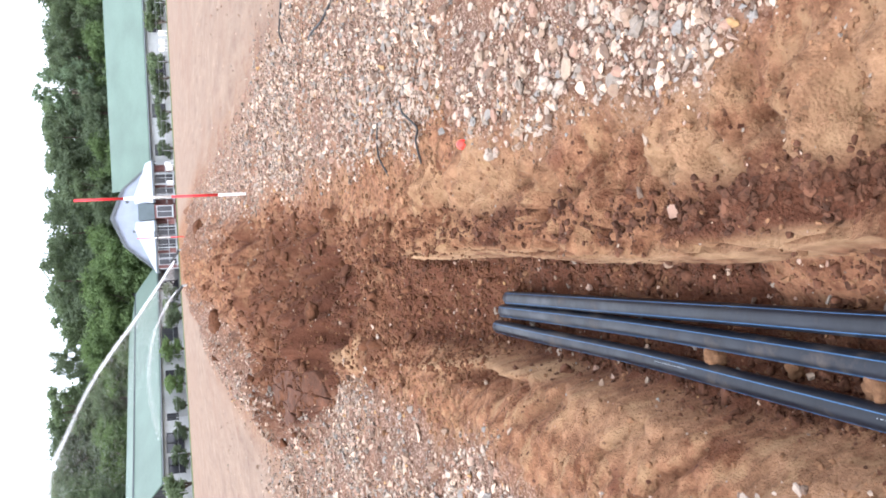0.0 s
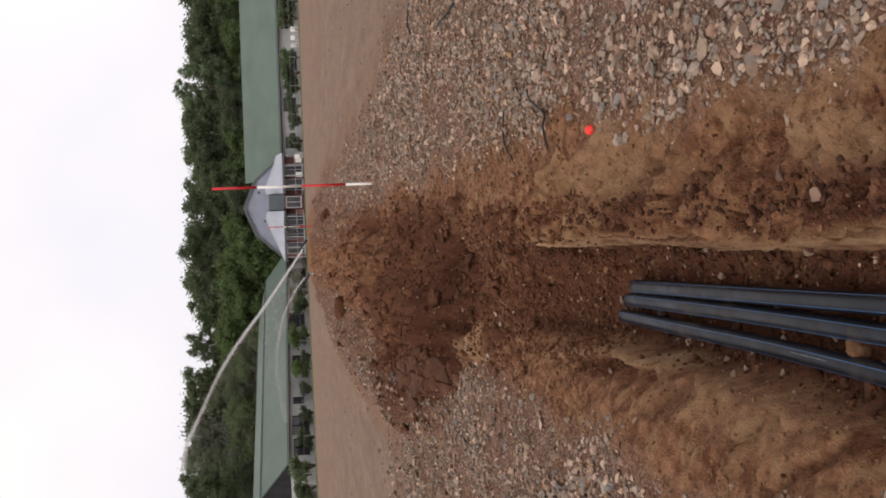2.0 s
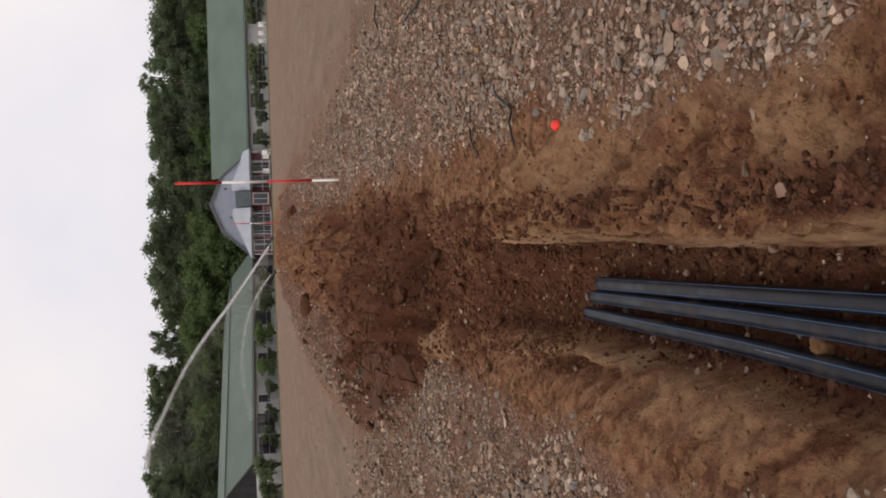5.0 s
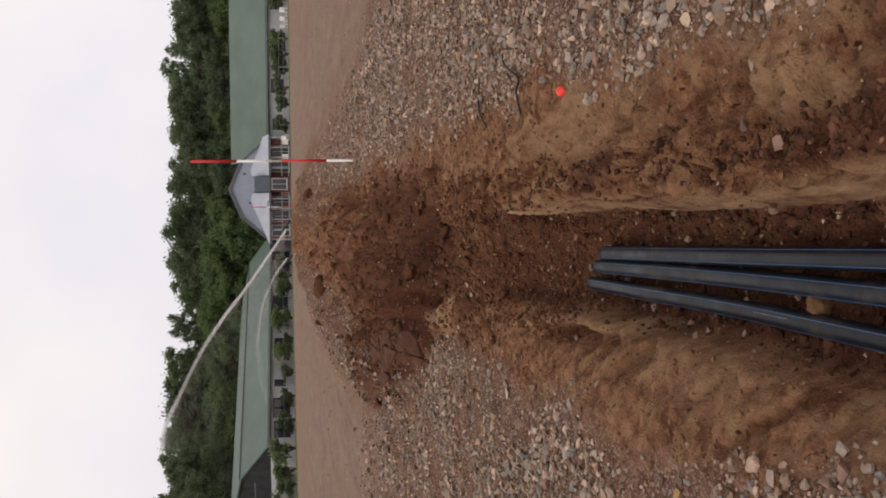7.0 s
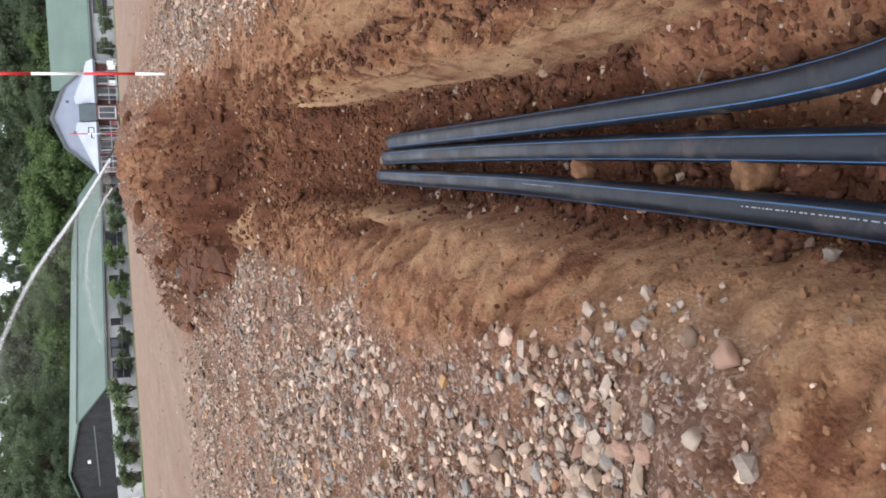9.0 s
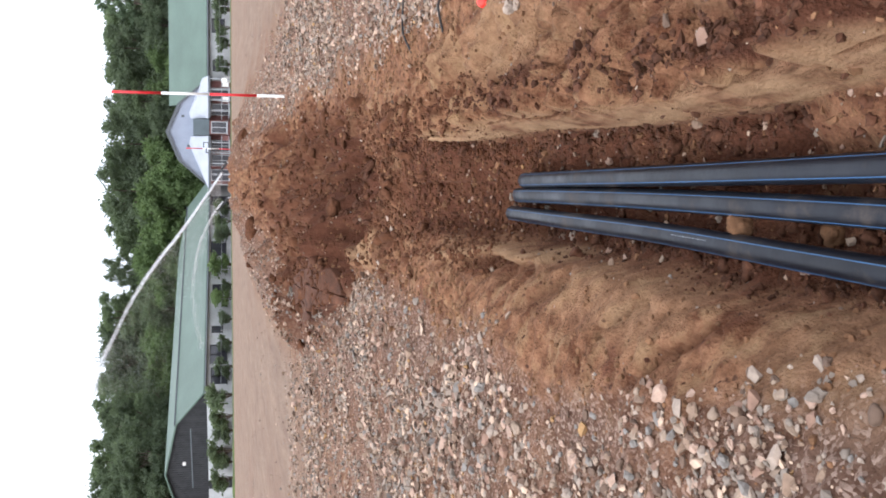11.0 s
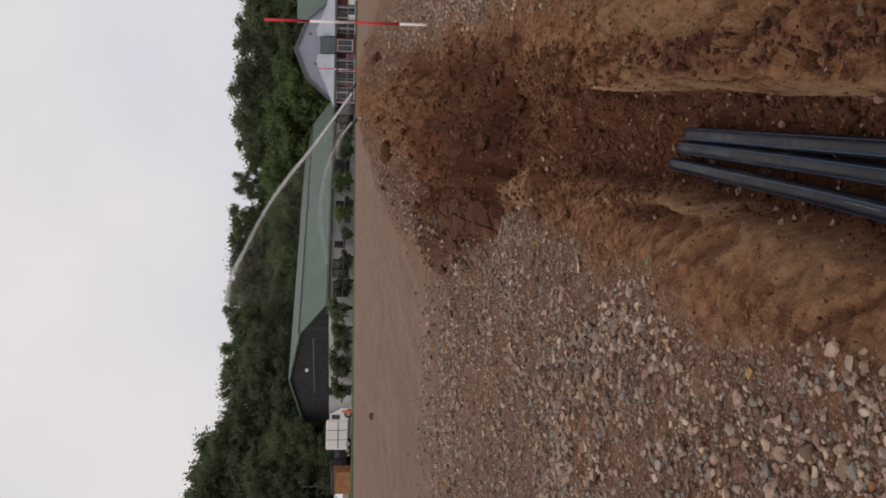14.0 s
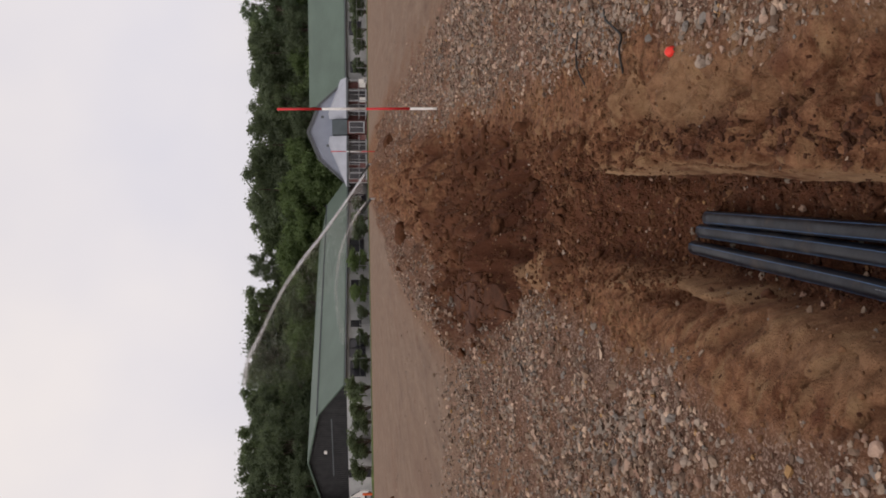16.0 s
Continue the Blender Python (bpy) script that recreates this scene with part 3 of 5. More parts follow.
def surf(x, y):
    return float(height(np.array([float(x)]), np.array([float(y)]))[0][0])


# ---- the pipes in the trench ----
def water_pipe(label, pts, turn, printed=False):
    line = spline(pts, 10)
    p = thing("water_pipe", label, "pipe", "pipes in the trench")
    body = part("tube", tube(bmesh.new(), line, 0.0245, 24), M_PIPE, p, smooth=True)
    rim = bmesh.new()
    d = (line[0] - line[1]).normalized()
    tube(rim, [line[0] + d * 0.001, line[0] + d * 0.004], 0.0205, 20)
    part("open_end", rim, M_CABLE, body, "dark open pipe end")
    for k in range(4):
        q = radians(turn + 90 * k)
        s, rows = bmesh.new(), []
        for i, c in enumerate(line):
            t = (line[min(i + 1, len(line) - 1)] - line[max(i - 1, 0)]).normalized()
            a = t.cross(Vector((0, 0, 1))).normalized()
            b = a.cross(t)
            rows.append([s.verts.new(c + r * (a * math.cos(q + o) + b * math.sin(q + o))) for o, r in ((-0.055, 0.0244), (-0.028, 0.0249), (0.028, 0.0249), (0.055, 0.0244))])
        for m, n in zip(rows, rows[1:]):
            for j in range(3):
                s.faces.new((m[j], m[j + 1], n[j + 1], n[j]))
        part("stripe", s, M_BLUE, p, "thin blue stripe")
    # worn printing along the top
    s, rng, pos = bmesh.new(), random.Random(turn), 0
    n = len(line)
    while printed and pos < n - 3:
        i = pos
        if 0.6 < line[i].y < 0.84 or 1.42 < line[i].y < 1.56:
            c, e = line[i], line[min(i + 1, n - 1)]
            t = (e - c).normalized()
            a = t.cross(Vector((0, 0, 1))).normalized()
            b = a.cross(t)
            q = radians(100)
            up, side = a * math.cos(q) + b * math.sin(q), a * math.cos(q + 1.57) + b * math.sin(q + 1.57)
            length, k = (e - c).length, 0.0
            while k < length * 0.9:
                w = rng.uniform(0.003, 0.008)
                o = c + t * k + up * 0.02475
                vs = [s.verts.new(o + t * x + side * y) for x, y in ((0, -0.0009), (w, -0.0009), (w, 0.0009), (0, 0.0009))]
                s.faces.new(vs)
                k += w + rng.uniform(0.002, 0.006)
        pos += 1
    if not printed:
        s.free()
        return p
    tagged(part("printing", s, M_PRINT, p, "worn white printing"), kind="stuff")
    return p


PZ = -0.303
water_pipe("black polyethylene water pipe with blue stripes, lying in the trench", [(-0.098, 2.66, PZ + 0.012), (-0.1, 2.2, PZ + 0.01), (-0.102, 1.65, PZ), (-0.112, 1.17, PZ), (-0.119, 0.86, PZ), (-0.127, 0.6, PZ), (-0.145, 0.2, PZ), (-0.15, -0.6, PZ), (-0.15, -2.0, PZ)], 32, True)
water_pipe("black polyethylene water pipe between two others, soil on it", [(-0.035, 2.6, PZ + 0.01), (-0.03, 2.2, PZ + 0.008), (-0.026, 1.65, PZ), (-0.027, 1.17, PZ), (-0.03, 0.86, PZ), (-0.034, 0.6, PZ), (-0.04, 0.2, PZ), (-0.05, -0.6, PZ), (-0.05, -2.0, PZ)], 35)
water_pipe("black polyethylene water pipe bending towards the trench wall", [(0.014, 2.54, PZ + 0.012), (0.021, 2.15, PZ + 0.01), (0.029, 1.65, PZ + 0.004), (0.038, 1.17, PZ + 0.004), (0.044, 0.86, PZ + 0.014), (0.051, 0.7, PZ + 0.026), (0.062, 0.58, PZ + 0.038), (0.09, 0.4, PZ + 0.055), (0.12, 0.1, PZ + 0.05), (0.1, -0.6, PZ), (0.08, -2.0, PZ)], 50)


# ---- ranging poles ----
def ranging_pole(label, at, lean=0.0):
    p = thing("ranging_pole", label, "surveying pole", "ranging poles", at)
    z = -0.26
    for k, m in enumerate((M_WHITE, M_RED, M_WHITE, M_RED)):
        part("band", tube(bmesh.new(), [(lean * (z + 0.002), 0, z + 0.001), (lean * (z + 0.499), 0, z + 0.499)], 0.0145, 14), m, p, "red band" if m is M_RED else "white band", True)
        z += 0.5
    part("tip", tube(bmesh.new(), [(0, 0, -0.4), (0, 0, -0.37), (0, 0, -0.26)], [0.002, 0.012, 0.014], 12), M_STEEL, p, "pointed steel shoe")
    return p


ranging_pole("red and white banded ranging pole stuck in gravel", (0.9, 9.6, 0.1), -0.012)
far_pole = ranging_pole("red and white ranging pole with a dark bracket", (0.86, 28.0, 0.15))
clamp = bmesh.new()
for a in ((0.02, 1.05, 0.2, 1.075), (0.02, 1.2, 0.2, 1.225), (0.178, 1.05, 0.2, 1.225), (-0.14, 1.12, 0.02, 1.15), (-0.14, 1.06, -0.115, 1.15)):
    box(clamp, a[0], -0.03, a[1], a[2], 0.03, a[3], 0.006)
part("bracket", clamp, M_CABLE, far_pole, "dark square bracket")


# ---- sprinkler and its jets ----
def sprinkler(at, aim):
    s = thing("sprinkler", "irrigation sprinkler on a stand throwing water jets", "sprinkler", "sprinklers", at)
    part("riser", tube(bmesh.new(), [(0, 0, -0.4), (0, 0, 0.34)], 0.03, 12), M_STEEL, s)
    part("barrel", tube(bmesh.new(), [(0, 0, 0.33), (aim * 0.12, 0.08, 0.4), (aim * 0.4, 0.25, 0.62)], [0.045, 0.035, 0.018], 12), M_CABLE, s, "dark nozzle")
    for k in range(3):
        q = k * 2.094
        part("leg", tube(bmesh.new(), [(0, 0, 0.05), (0.22 * math.cos(q), 0.22 * math.sin(q), -0.32)], 0.012, 8), M_STEEL, s)
    return s


def jet(label, pts, r0, r1, drops, fall, seed):
    """A water jet: a thin broken core that frays into fine drops, with a veil of spray sinking from it."""
    line = spline(pts, 12)
    w = thing("water_jet", label, "water", "water jets")
    n = len(line)
    whole = line[:int(n * 0.6)]
    part("core", tube(bmesh.new(), whole, [r0 * (1 - 0.75 * (i / len(whole)) ** 2) for i in range(len(whole))], 10, False), M_JET, w, smooth=True)
    rng, v, fc = random.Random(seed), [], []
    for k in range(drops):
        veil = k % 3 == 2
        u = rng.random() ** (0.75 if veil else 1.0)
        at = u * (n - 1)
        i = min(int(at), n - 2)
        spread = r0 * 0.8 + r1 * u ** 1.2
        c = line[i].lerp(line[i + 1], at - i) + Vector((rng.gauss(0, spread), rng.gauss(0, spread), rng.gauss(0, spread * 0.6) - abs(rng.gauss(0, spread))))
        if veil:
            c.z -= fall * u * rng.random() ** 1.6
        if c.z < 0.35:
            continue
        s = rng.uniform(0.005, 0.009)
        b = len(v)
        v += [c + Vector(o) * s for o in ((1, 0, -0.7), (-1, 0, -0.7), (0, 1, 0.7), (0, -1, 0.7))]
        fc += [(b, b + 2, b + 3), (b + 1, b + 3, b + 2), (b, b + 1, b + 2), (b, b + 3, b + 1)]
    me = bpy.data.meshes.new("spray")
    me.from_pydata(v, [], fc)
    me.materials.append(M_WATER)
    d = new("spray", me)
    d.parent = w
    d["kind"] = "stuff"
    return w


sprinkler((0.45, 28.2, 0.33), -1)
sprinkler((-0.62, 26.0, 0.3), -1)
jet("long high arc of sprinkler water breaking into spray", [(0.1, 28.3, 0.83), (-0.89, 31, 1.51), (-2.23, 34.5, 2.46), (-3.71, 38, 3.59), (-5.78, 42, 4.97), (-8.75, 46.5, 6.58), (-10.67, 49.5, 7.6), (-12.7, 52, 8.2)], 0.018, 0.085, 42000, 4.2, 4)
jet("low short arc of sprinkler water", [(-0.74, 26.2, 0.79), (-1.33, 28.5, 1.16), (-2.34, 31.5, 1.6), (-3.58, 34.5, 1.92), (-5, 37.5, 2.11), (-6.64, 40, 2.1), (-8.23, 42, 1.9)], 0.012, 0.08, 3800, 0.6, 5)


# ---- small things by the trench ----
cap = thing("survey_marker", "bright red plastic marker knob lying on soil", "marker", at=(0.56, 2.44, surf(0.56, 2.44)))
knob = bmesh.new()
bmesh.ops.create_icosphere(knob, subdivisions=3, radius=0.021)
for v in knob.verts:
    v.co = Vector((v.co.x * 0.85, v.co.y, v.co.z * 0.95 + 0.016)) + v.co * 0.12 * noise.noise(v.co * 60)
part("knob", knob, M_CAP, cap, smooth=True)
part("shank", tube(bmesh.new(), [(0.0, 0.0, -0.02), (0.0, 0.0, 0.006)], [0.006, 0.01], 10), M_CAP, cap)


def cable(label, pts, r=0.0045):
    line = spline([(x, y, surf(x, y) + z) for x, y, z in pts], 8)
    c = thing("cable", label, "cable", "loose cables")
    part("strand", tube(bmesh.new(), line, r, 8), M_CABLE, c, smooth=True)


cable("thin black cable lying straight across gravel", [(0.548, 3.485, 0.003), (0.641, 3.574, 0.012), (0.724, 3.6, 0.02), (0.8, 3.57, 0.01)])
cable("thin black cable curled over gravel", [(0.542, 2.97, 0.0), (0.633, 2.93, 0.015), (0.696, 2.98, 0.02), (0.777, 3.13, 0.02), (0.846, 3.25, 0.005)])
cable("thin black cable end at the gravel rim", [(1.8, 6.21, 0.0), (1.88, 6.18, 0.03), (1.96, 6.11, 0.03), (2.5, 6.0, 0.01)], 0.007)
cable("thin black cable running off over gravel", [(1.568, 5.28, 0.0), (1.582, 5.05, 0.03), (1.6, 4.7, 0.03), (1.75, 4.3, 0.01)], 0.007)


# ---- the stables ----
FZ, GZ = 0.37, 0.2


def gambrel_roof(parent, profile, depth, half, over=0.3, thick=0.14):
    """Roof planes over a barn whose eaves run along x (0..depth); profile: (run, z) from the eave to the ridge at run = half."""
    for side in (0, 1):
        pts = [(r if not side else 2 * half - r, z) for r, z in profile]
        for (a, za), (b, zb) in zip(pts, pts[1:]):
            part("roof_slope", prism(bmesh.new(), [(-over, a, za), (depth + over, a, za), (depth + over, b, zb), (-over, b, zb)], (0, 0, thick)), M_ROOF, parent, "green sheet-metal roof")


def window_unit(parent, x, z0, w, h, bars=2, y=0.0, frame_m=None, glass=None):
    """A window in a wall that faces -y: frame, bars, panes, sill."""
    e = new("window")
    e.parent, e.location = parent, (x, y, z0)
    f = bmesh.new()
    t = 0.07
    for a in ((0, 0, w, t), (0, h - t, w, h), (0, t, t, h - t), (w - t, t, w, h - t)):
        box(f, a[0], -0.05, a[1], a[2], 0.05, a[3])
    part("frame", f, frame_m or M_WHITE, e)
    for k in range(bars):
        a, b = t + (w - 2 * t) * k / bars, t + (w - 2 * t) * (k + 1) / bars
        part("pane", B(a, 0.0, t, b, 0.02, h - t), glass or M_GLASS, e)
        if k:
            part("bar", B(a - 0.025, -0.045, t, a + 0.025, 0.045, h - t), frame_m or M_WHITE, e)
    part("sill", B(-0.08, -0.12, -0.06, w + 0.08, 0.05, -0.003), frame_m or M_WHITE, e)
    return e


def wall_with_holes(parent, x0, x1, z0, z1, holes, y=0.0, t=0.25):
    """A wall facing -y with real openings (x, z, w, h)."""
    xs = sorted({x0, x1, *(h[0] for h in holes), *(h[0] + h[2] for h in holes)})
    for a, b in zip(xs, xs[1:]):
        cut = [h for h in holes if h[0] <= a + 1e-6 and h[0] + h[2] >= b - 1e-6]
        if not cut:
            part("wall_section", B(a, y, z0, b, y + t, z1), M_WALL, parent, "whitewashed wall")
        for h in cut:
            if h[1] > z0:
                part("wall_section", B(a, y, z0, b, y + t, h[1]), M_WALL, parent, "whitewashed wall")
            if h[1] + h[3] < z1:
                part("wall_section", B(a, y, h[1] + h[3], b, y + t, z1), M_WALL, parent, "whitewashed wall")


# long stable, seen along its front and its gable end
LEN, HALF = 29.95, 9.8
TURN_L = math.degrees(math.atan2(0.8346, 0.5508))
stable = thing("stable", "long white stable with a green sheet-metal roof", "building", "stables", (-17.3, 70.0, FZ), TURN_L)
PROF = [(-0.35, 2.0), (3.4, 4.3), (HALF, 5.4)]
gambrel_roof(stable, PROF, LEN, HALF)
part("kink_flashing", B(-0.3, 3.32, 4.4, LEN + 0.3, 3.5, 4.52), M_ROOFB, stable, "dark flashing where the slope changes")
part("gutter", tube(bmesh.new(), [(-0.3, -0.42, 1.98), (LEN + 0.3, -0.42, 1.98)], 0.07, 8), M_ROOFB, stable)
HOLES = [(0.9, 0.35, 1.9, 1.25), (3.2, 0.35, 2.3, 1.35), (6.9, 0.7, 0.9, 0.9), (12.0, 0.5, 1.4, 1.1), (17.6, 0.4, 2.3, 1.4), (22.5, 0.5, 1.6, 1.2), (26.0, 0.1, 1.6, 1.8)]
wall_with_holes(stable, 0, LEN, -0.35, 2.05, HOLES)
for h in HOLES:
    window_unit(stable, h[0], h[1], h[2], h[3], 2, 0.06, M_DARKWOOD)
part("inner_wall", B(0.05, 1.2, -0.2, LEN - 0.05, 1.3, 2.3), M_DARKWOOD, stable, "dark interior")
end_lo = bmesh.new()
box(end_lo, -0.02, 0.26, -0.35, 0.22, 11.2, 1.9)
box(end_lo, -0.02, 12.4, -0.35, 0.22, 2 * HALF, 1.9)
part("gable_wall", end_lo, M_WALL, stable, "whitewashed gable wall")
gable = bmesh.new()
prism(gable, [(0.0, 0.1, 1.9), (0.0, 2 * HALF - 0.1, 1.9), (0.0, 2 * HALF - 3.4, 4.3), (0.0, HALF, 5.4), (0.0, 3.4, 4.3)], (0.15, 0, 0))
part("gable_boarding", gable, M_DARKWOOD, stable, "dark stained gable boards")
k = 0.5
while k < 2 * HALF - 0.4:
    top = np.interp(min(k, 2 * HALF - k), [0, 3.4, HALF], [2.05, 4.25, 5.35])
    part("board", B(-0.025, k, 1.9, -0.002, k + 0.26, float(top)), M_DARKWOOD, stable)
    k += 0.3
part("gable_light", B(-0.12, 8.4, 3.75, -0.03, 8.8, 4.0, bevel=0.02), M_WHITE, stable, "small white lamp on the gable")
part("gable_rail", B(-0.06, 4.2, 3.2, -0.027, 12, 3.3), M_ROOFB, stable)
dw = B(-0.06, 11.25, -0.1, 0.05, 12.35, 1.85)
part("gable_door", dw, M_DARKWOOD, stable, "dark door in the gable wall")
part("far_wall", B(LEN - 0.25, 0.3, -0.2, LEN, 2 * HALF, 2.0), M_WALL, stable)
rear = bmesh.new()
prism(rear, [(LEN - 0.3, 0.1, 1.9), (LEN - 0.3, 2 * HALF - 0.1, 1.9), (LEN - 0.3, 2 * HALF - 3.4, 4.25), (LEN - 0.3, HALF, 5.35), (LEN - 0.3, 3.4, 4.25)], (0.15, 0, 0))
part("far_gable", rear, M_DARKWOOD, stable)
part("back_wall", B(0.0, 2 * HALF - 0.25, -0.2, LEN, 2 * HALF, 2.0), M_WALL, stable)

# long barn behind the clubhouse
barn = thing("barn", "long low barn with a plain green metal roof", "building", "stables", (8.0, 95.0, FZ))
PB = [(-0.4, 2.2), (6.2, 6.35)]
gambrel_roof(barn, PB, 62, 6.2)
BH = [(3.0, 0.8, 1.2, 0.9), (7.0, 0.5, 1.5, 1.3), (11.5, 0.3, 2.0, 1.7), (16.0, 0.5, 1.6, 1.3), (20.5, 0.6, 1.6, 1.2), (25.5, 0.3, 2.0, 1.7), (31.0, 0.5, 1.6, 1.3)]
wall_with_holes(barn, 0, 62, -0.35, 2.35, BH)
for h in BH:
    window_unit(barn, h[0], h[1], h[2], h[3], 2, 0.06, M_DARKWOOD)
part("inner_wall", B(0.05, 1.2, -0.2, 61.9, 1.3, 2.5), M_DARKWOOD, barn, "dark interior")
part("gutter", tube(bmesh.new(), [(-0.3, -0.46, 2.16), (62, -0.46, 2.16)], 0.08, 8), M_ROOFB, barn)
part("back_wall", B(0, 12.1, -0.2, 62, 12.35, 2.35), M_WALL, barn)
for x in (0.0, 61.85):
    g = prism(bmesh.new(), [(x, 0.3, -0.2), (x, 12.1, -0.2), (x, 12.1, 2.3), (x, 6.2, 6.2), (x, 0.3, 2.3)], (0.15, 0, 0))
    part("end_wall", g, M_WALL, barn)

# clubhouse with a gambrel gable towards the field and a glazed porch
club = thing("clubhouse", "grey gabled clubhouse with a white porch roof", "building", "stables", (-1.0, 92.0, FZ))
W2 = 5.4
GP = [(0.0, 2.08), (2.5, 4.9), (W2, 6.1)]
shell = bmesh.new()
prism(shell, [(0.05, 0, 1.98), (2 * W2 - 0.05, 0, 1.98), (2 * W2 - 2.5, 0, 4.9), (W2, 0, 6.1), (2.5, 0, 4.9)], (0, 0.2, 0))
part("gable_cladding", shell, M_GABLE, club, "pale grey cladding")
roof2, fascia = bmesh.new(), bmesh.new()
for side in (0, 1):
    pts = [(r if not side else 2 * W2 - r, z) for r, z in [(-0.3, 1.75)] + GP[1:]]
    for (a, za), (b, zb) in zip(pts, pts[1:]):
        prism(roof2, [(a, -0.1, za + 0.03), (b, -0.1, zb + 0.03), (b, 9.0, zb + 0.03), (a, 9.0, za + 0.03)], (0, 0, 0.14))
        prism(fascia, [(a, -0.16, za - 0.12), (b, -0.16, zb - 0.12), (b, -0.16, zb + 0.2), (a, -0.16, za + 0.2)], (0, 0.055, 0))
part("roof", roof2, M_ROOF, club, "green sheet-metal roof")
part("verge_board", fascia, M_ROOFB, club, "dark grey verge boards")
for x, z in ((6.9, 4.45), (3.9, 3.9)):
    part("gable_vent", B(x, -0.05, z, x + 0.25, -0.004, z + 0.3, bevel=0.02), M_ROOFB, club, "small dark vent")
part("lower_wall", B(0.1, 0.02, -0.2, 2 * W2 - 0.1, 0.22, 1.97), M_BRICK, club, "red-brown boarded wall")
# white pent roofs either side of a teal bay
for pts in ([(-0.3, -1.6, 2.0), (5.0, -1.6, 2.0), (5.0, -0.02, 3.75), (4.2, -0.02, 3.9)], [(6.8, -1.6, 2.0), (11.0, -1.6, 2.0), (10.9, -0.02, 2.6), (7.4, -0.02, 3.9), (6.8, -0.02, 3.75)]):
    part("porch_roof", prism(bmesh.new(), pts, (0, 0, 0.1)), M_PORCH, club, "white sheet porch roof")
    b = bmesh.new()
    box(b, pts[0][0], -1.68, 1.86, pts[1][0], -1.605, 2.08)
    part("porch_gutter", b, M_ROOFB, club)
part("bay_head", B(5.1, -1.5, 2.0, 6.7, -0.03, 3.55), M_TEAL, club, "teal boarded bay")
part("bay_front", B(5.2, -1.45, -0.2, 6.6, -0.05, 1.99), M_BRICK, club, "red-brown boarded bay")
window_unit(club, 5.3, 0.25, 1.2, 1.55, 2, -1.5, M_TRIM)
for k in range(11):
    x = 0.1 + k * 1.06
    if not 5.0 < x < 6.7:
        part("porch_post", B(x, -1.55, -0.2, x + 0.09, -1.45, 1.98), M_TRIM, club, "white porch post")
for a, b in ((0.1, 5.1), (6.7, 10.7)):
    for z in (0.05, 0.75):
        part("porch_rail", B(a, -1.53, z, b, -1.47, z + 0.05), M_TRIM, club)
for x in (0.5, 2.0, 3.5, 7.2, 8.8):
    window_unit(club, x, 0.0, 1.2, 1.85, 2, -0.02, M_TRIM)
for x in (1.7, 4.6, 8.5, 10.0):
    part("banner", B(x, -1.44, 0.1, x + 0.5, -1.42, 0.7), M_WHITE if x > 5 else M_BRICK, club)


# ---- field edge: verge, fence, bank, vehicles ----
def ribbon(pts, width, z, rise):
    bm, rows = bmesh.new(), []
    line = spline([(x, y, 0) for x, y in pts], 14)
    for i, p in enumerate(line):
        d = (line[min(i + 1, len(line) - 1)] - line[max(i - 1, 0)]).normalized()
        s = Vector((-d.y, d.x, 0))
        w = width * (1 + 0.3 * noise.noise(p * 0.2))
        rows.append([bm.verts.new(p + s * w * o + Vector((0, 0, z + rise * q * (1 + 0.5 * noise.noise(p * 0.7)) - (0.25 if abs(o) == 1 else 0)))) for o, q in ((-1, 0.0), (-0.6, 0.7), (-0.2, 1.0), (0.3, 0.95), (0.7, 0.6), (1, 0.0))])
    for a, b in zip(rows, rows[1:]):
        for j in range(5):
            bm.faces.new((a[j], a[j + 1], b[j + 1], b[j]))
    bmesh.ops.recalc_face_normals(bm, faces=bm.faces)
    return bm


verge = obj("grass_verge", ribbon([(70, 91.5), (30, 91), (12, 90), (4, 88.5), (-3, 87), (-10, 76), (-18, 66.5), (-26, 62), (-33, 57), (-44, 50), (-60, 42)], 1.1, GZ - 0.06, 0.14), M_GRASS)
tagged(verge, "narrow green grass verge along the field", "grass", kind="structure")
bank = obj("grass_bank", ribbon([(-31.5, 61), (-34, 59), (-40, 55), (-48, 50.5), (-62, 43.5)], 2.2, GZ - 0.3, 1.1), M_GRASS)
tagged(bank, "low green grass bank beside the field", "grass", kind="structure")


def fence(label, a, b, step, tall, rails, metal=M_STEEL):
    e = thing("fence", label, "fence", "field fences")
    a, b = Vector(a), Vector(b)
    n = int((b - a).length / step)
    for k in range(n + 1):
        p = a + (b - a) * k / n
        part("post", tube(bmesh.new(), [p - Vector((0, 0, 0.2)), p + Vector((0, 0, tall))], 0.03, 8), metal, e)
    for z in rails:
        part("rail", tube(bmesh.new(), [a + Vector((0, 0, z)), b + Vector((0, 0, z))], 0.012, 6), metal, e)


fence("thin pale field fence before the barn", (11, 90.4, GZ), (44, 91.4, GZ), 3.0, 1.15, (0.6, 1.1))
fence("thin pale field fence before the stable", (-17.5, 67.6, GZ), (-4.0, 87.0, GZ), 3.4, 1.0, (0.95,))
fence("tall grey wire fence before dark trees", (-33, 69, GZ), (-70, 50, GZ), 5.5, 4.2, (1.4, 2.8, 4.1), M_ROOFB)

net = thing("windbreak", "dark teal windbreak net on posts", "windbreak", at=(-34.5, 66.0, GZ), turn=-153)
for k in range(8):
    part("net_panel", B(k * 3.0 + 0.05, -0.02, 0.2, k * 3.0 + 2.95, 0.02, 1.85), M_NET, net)
    part("post", tube(bmesh.new(), [(k * 3.0, 0, -0.3), (k * 3.0, 0, 2.0)], 0.05, 8), M_STEEL, net)


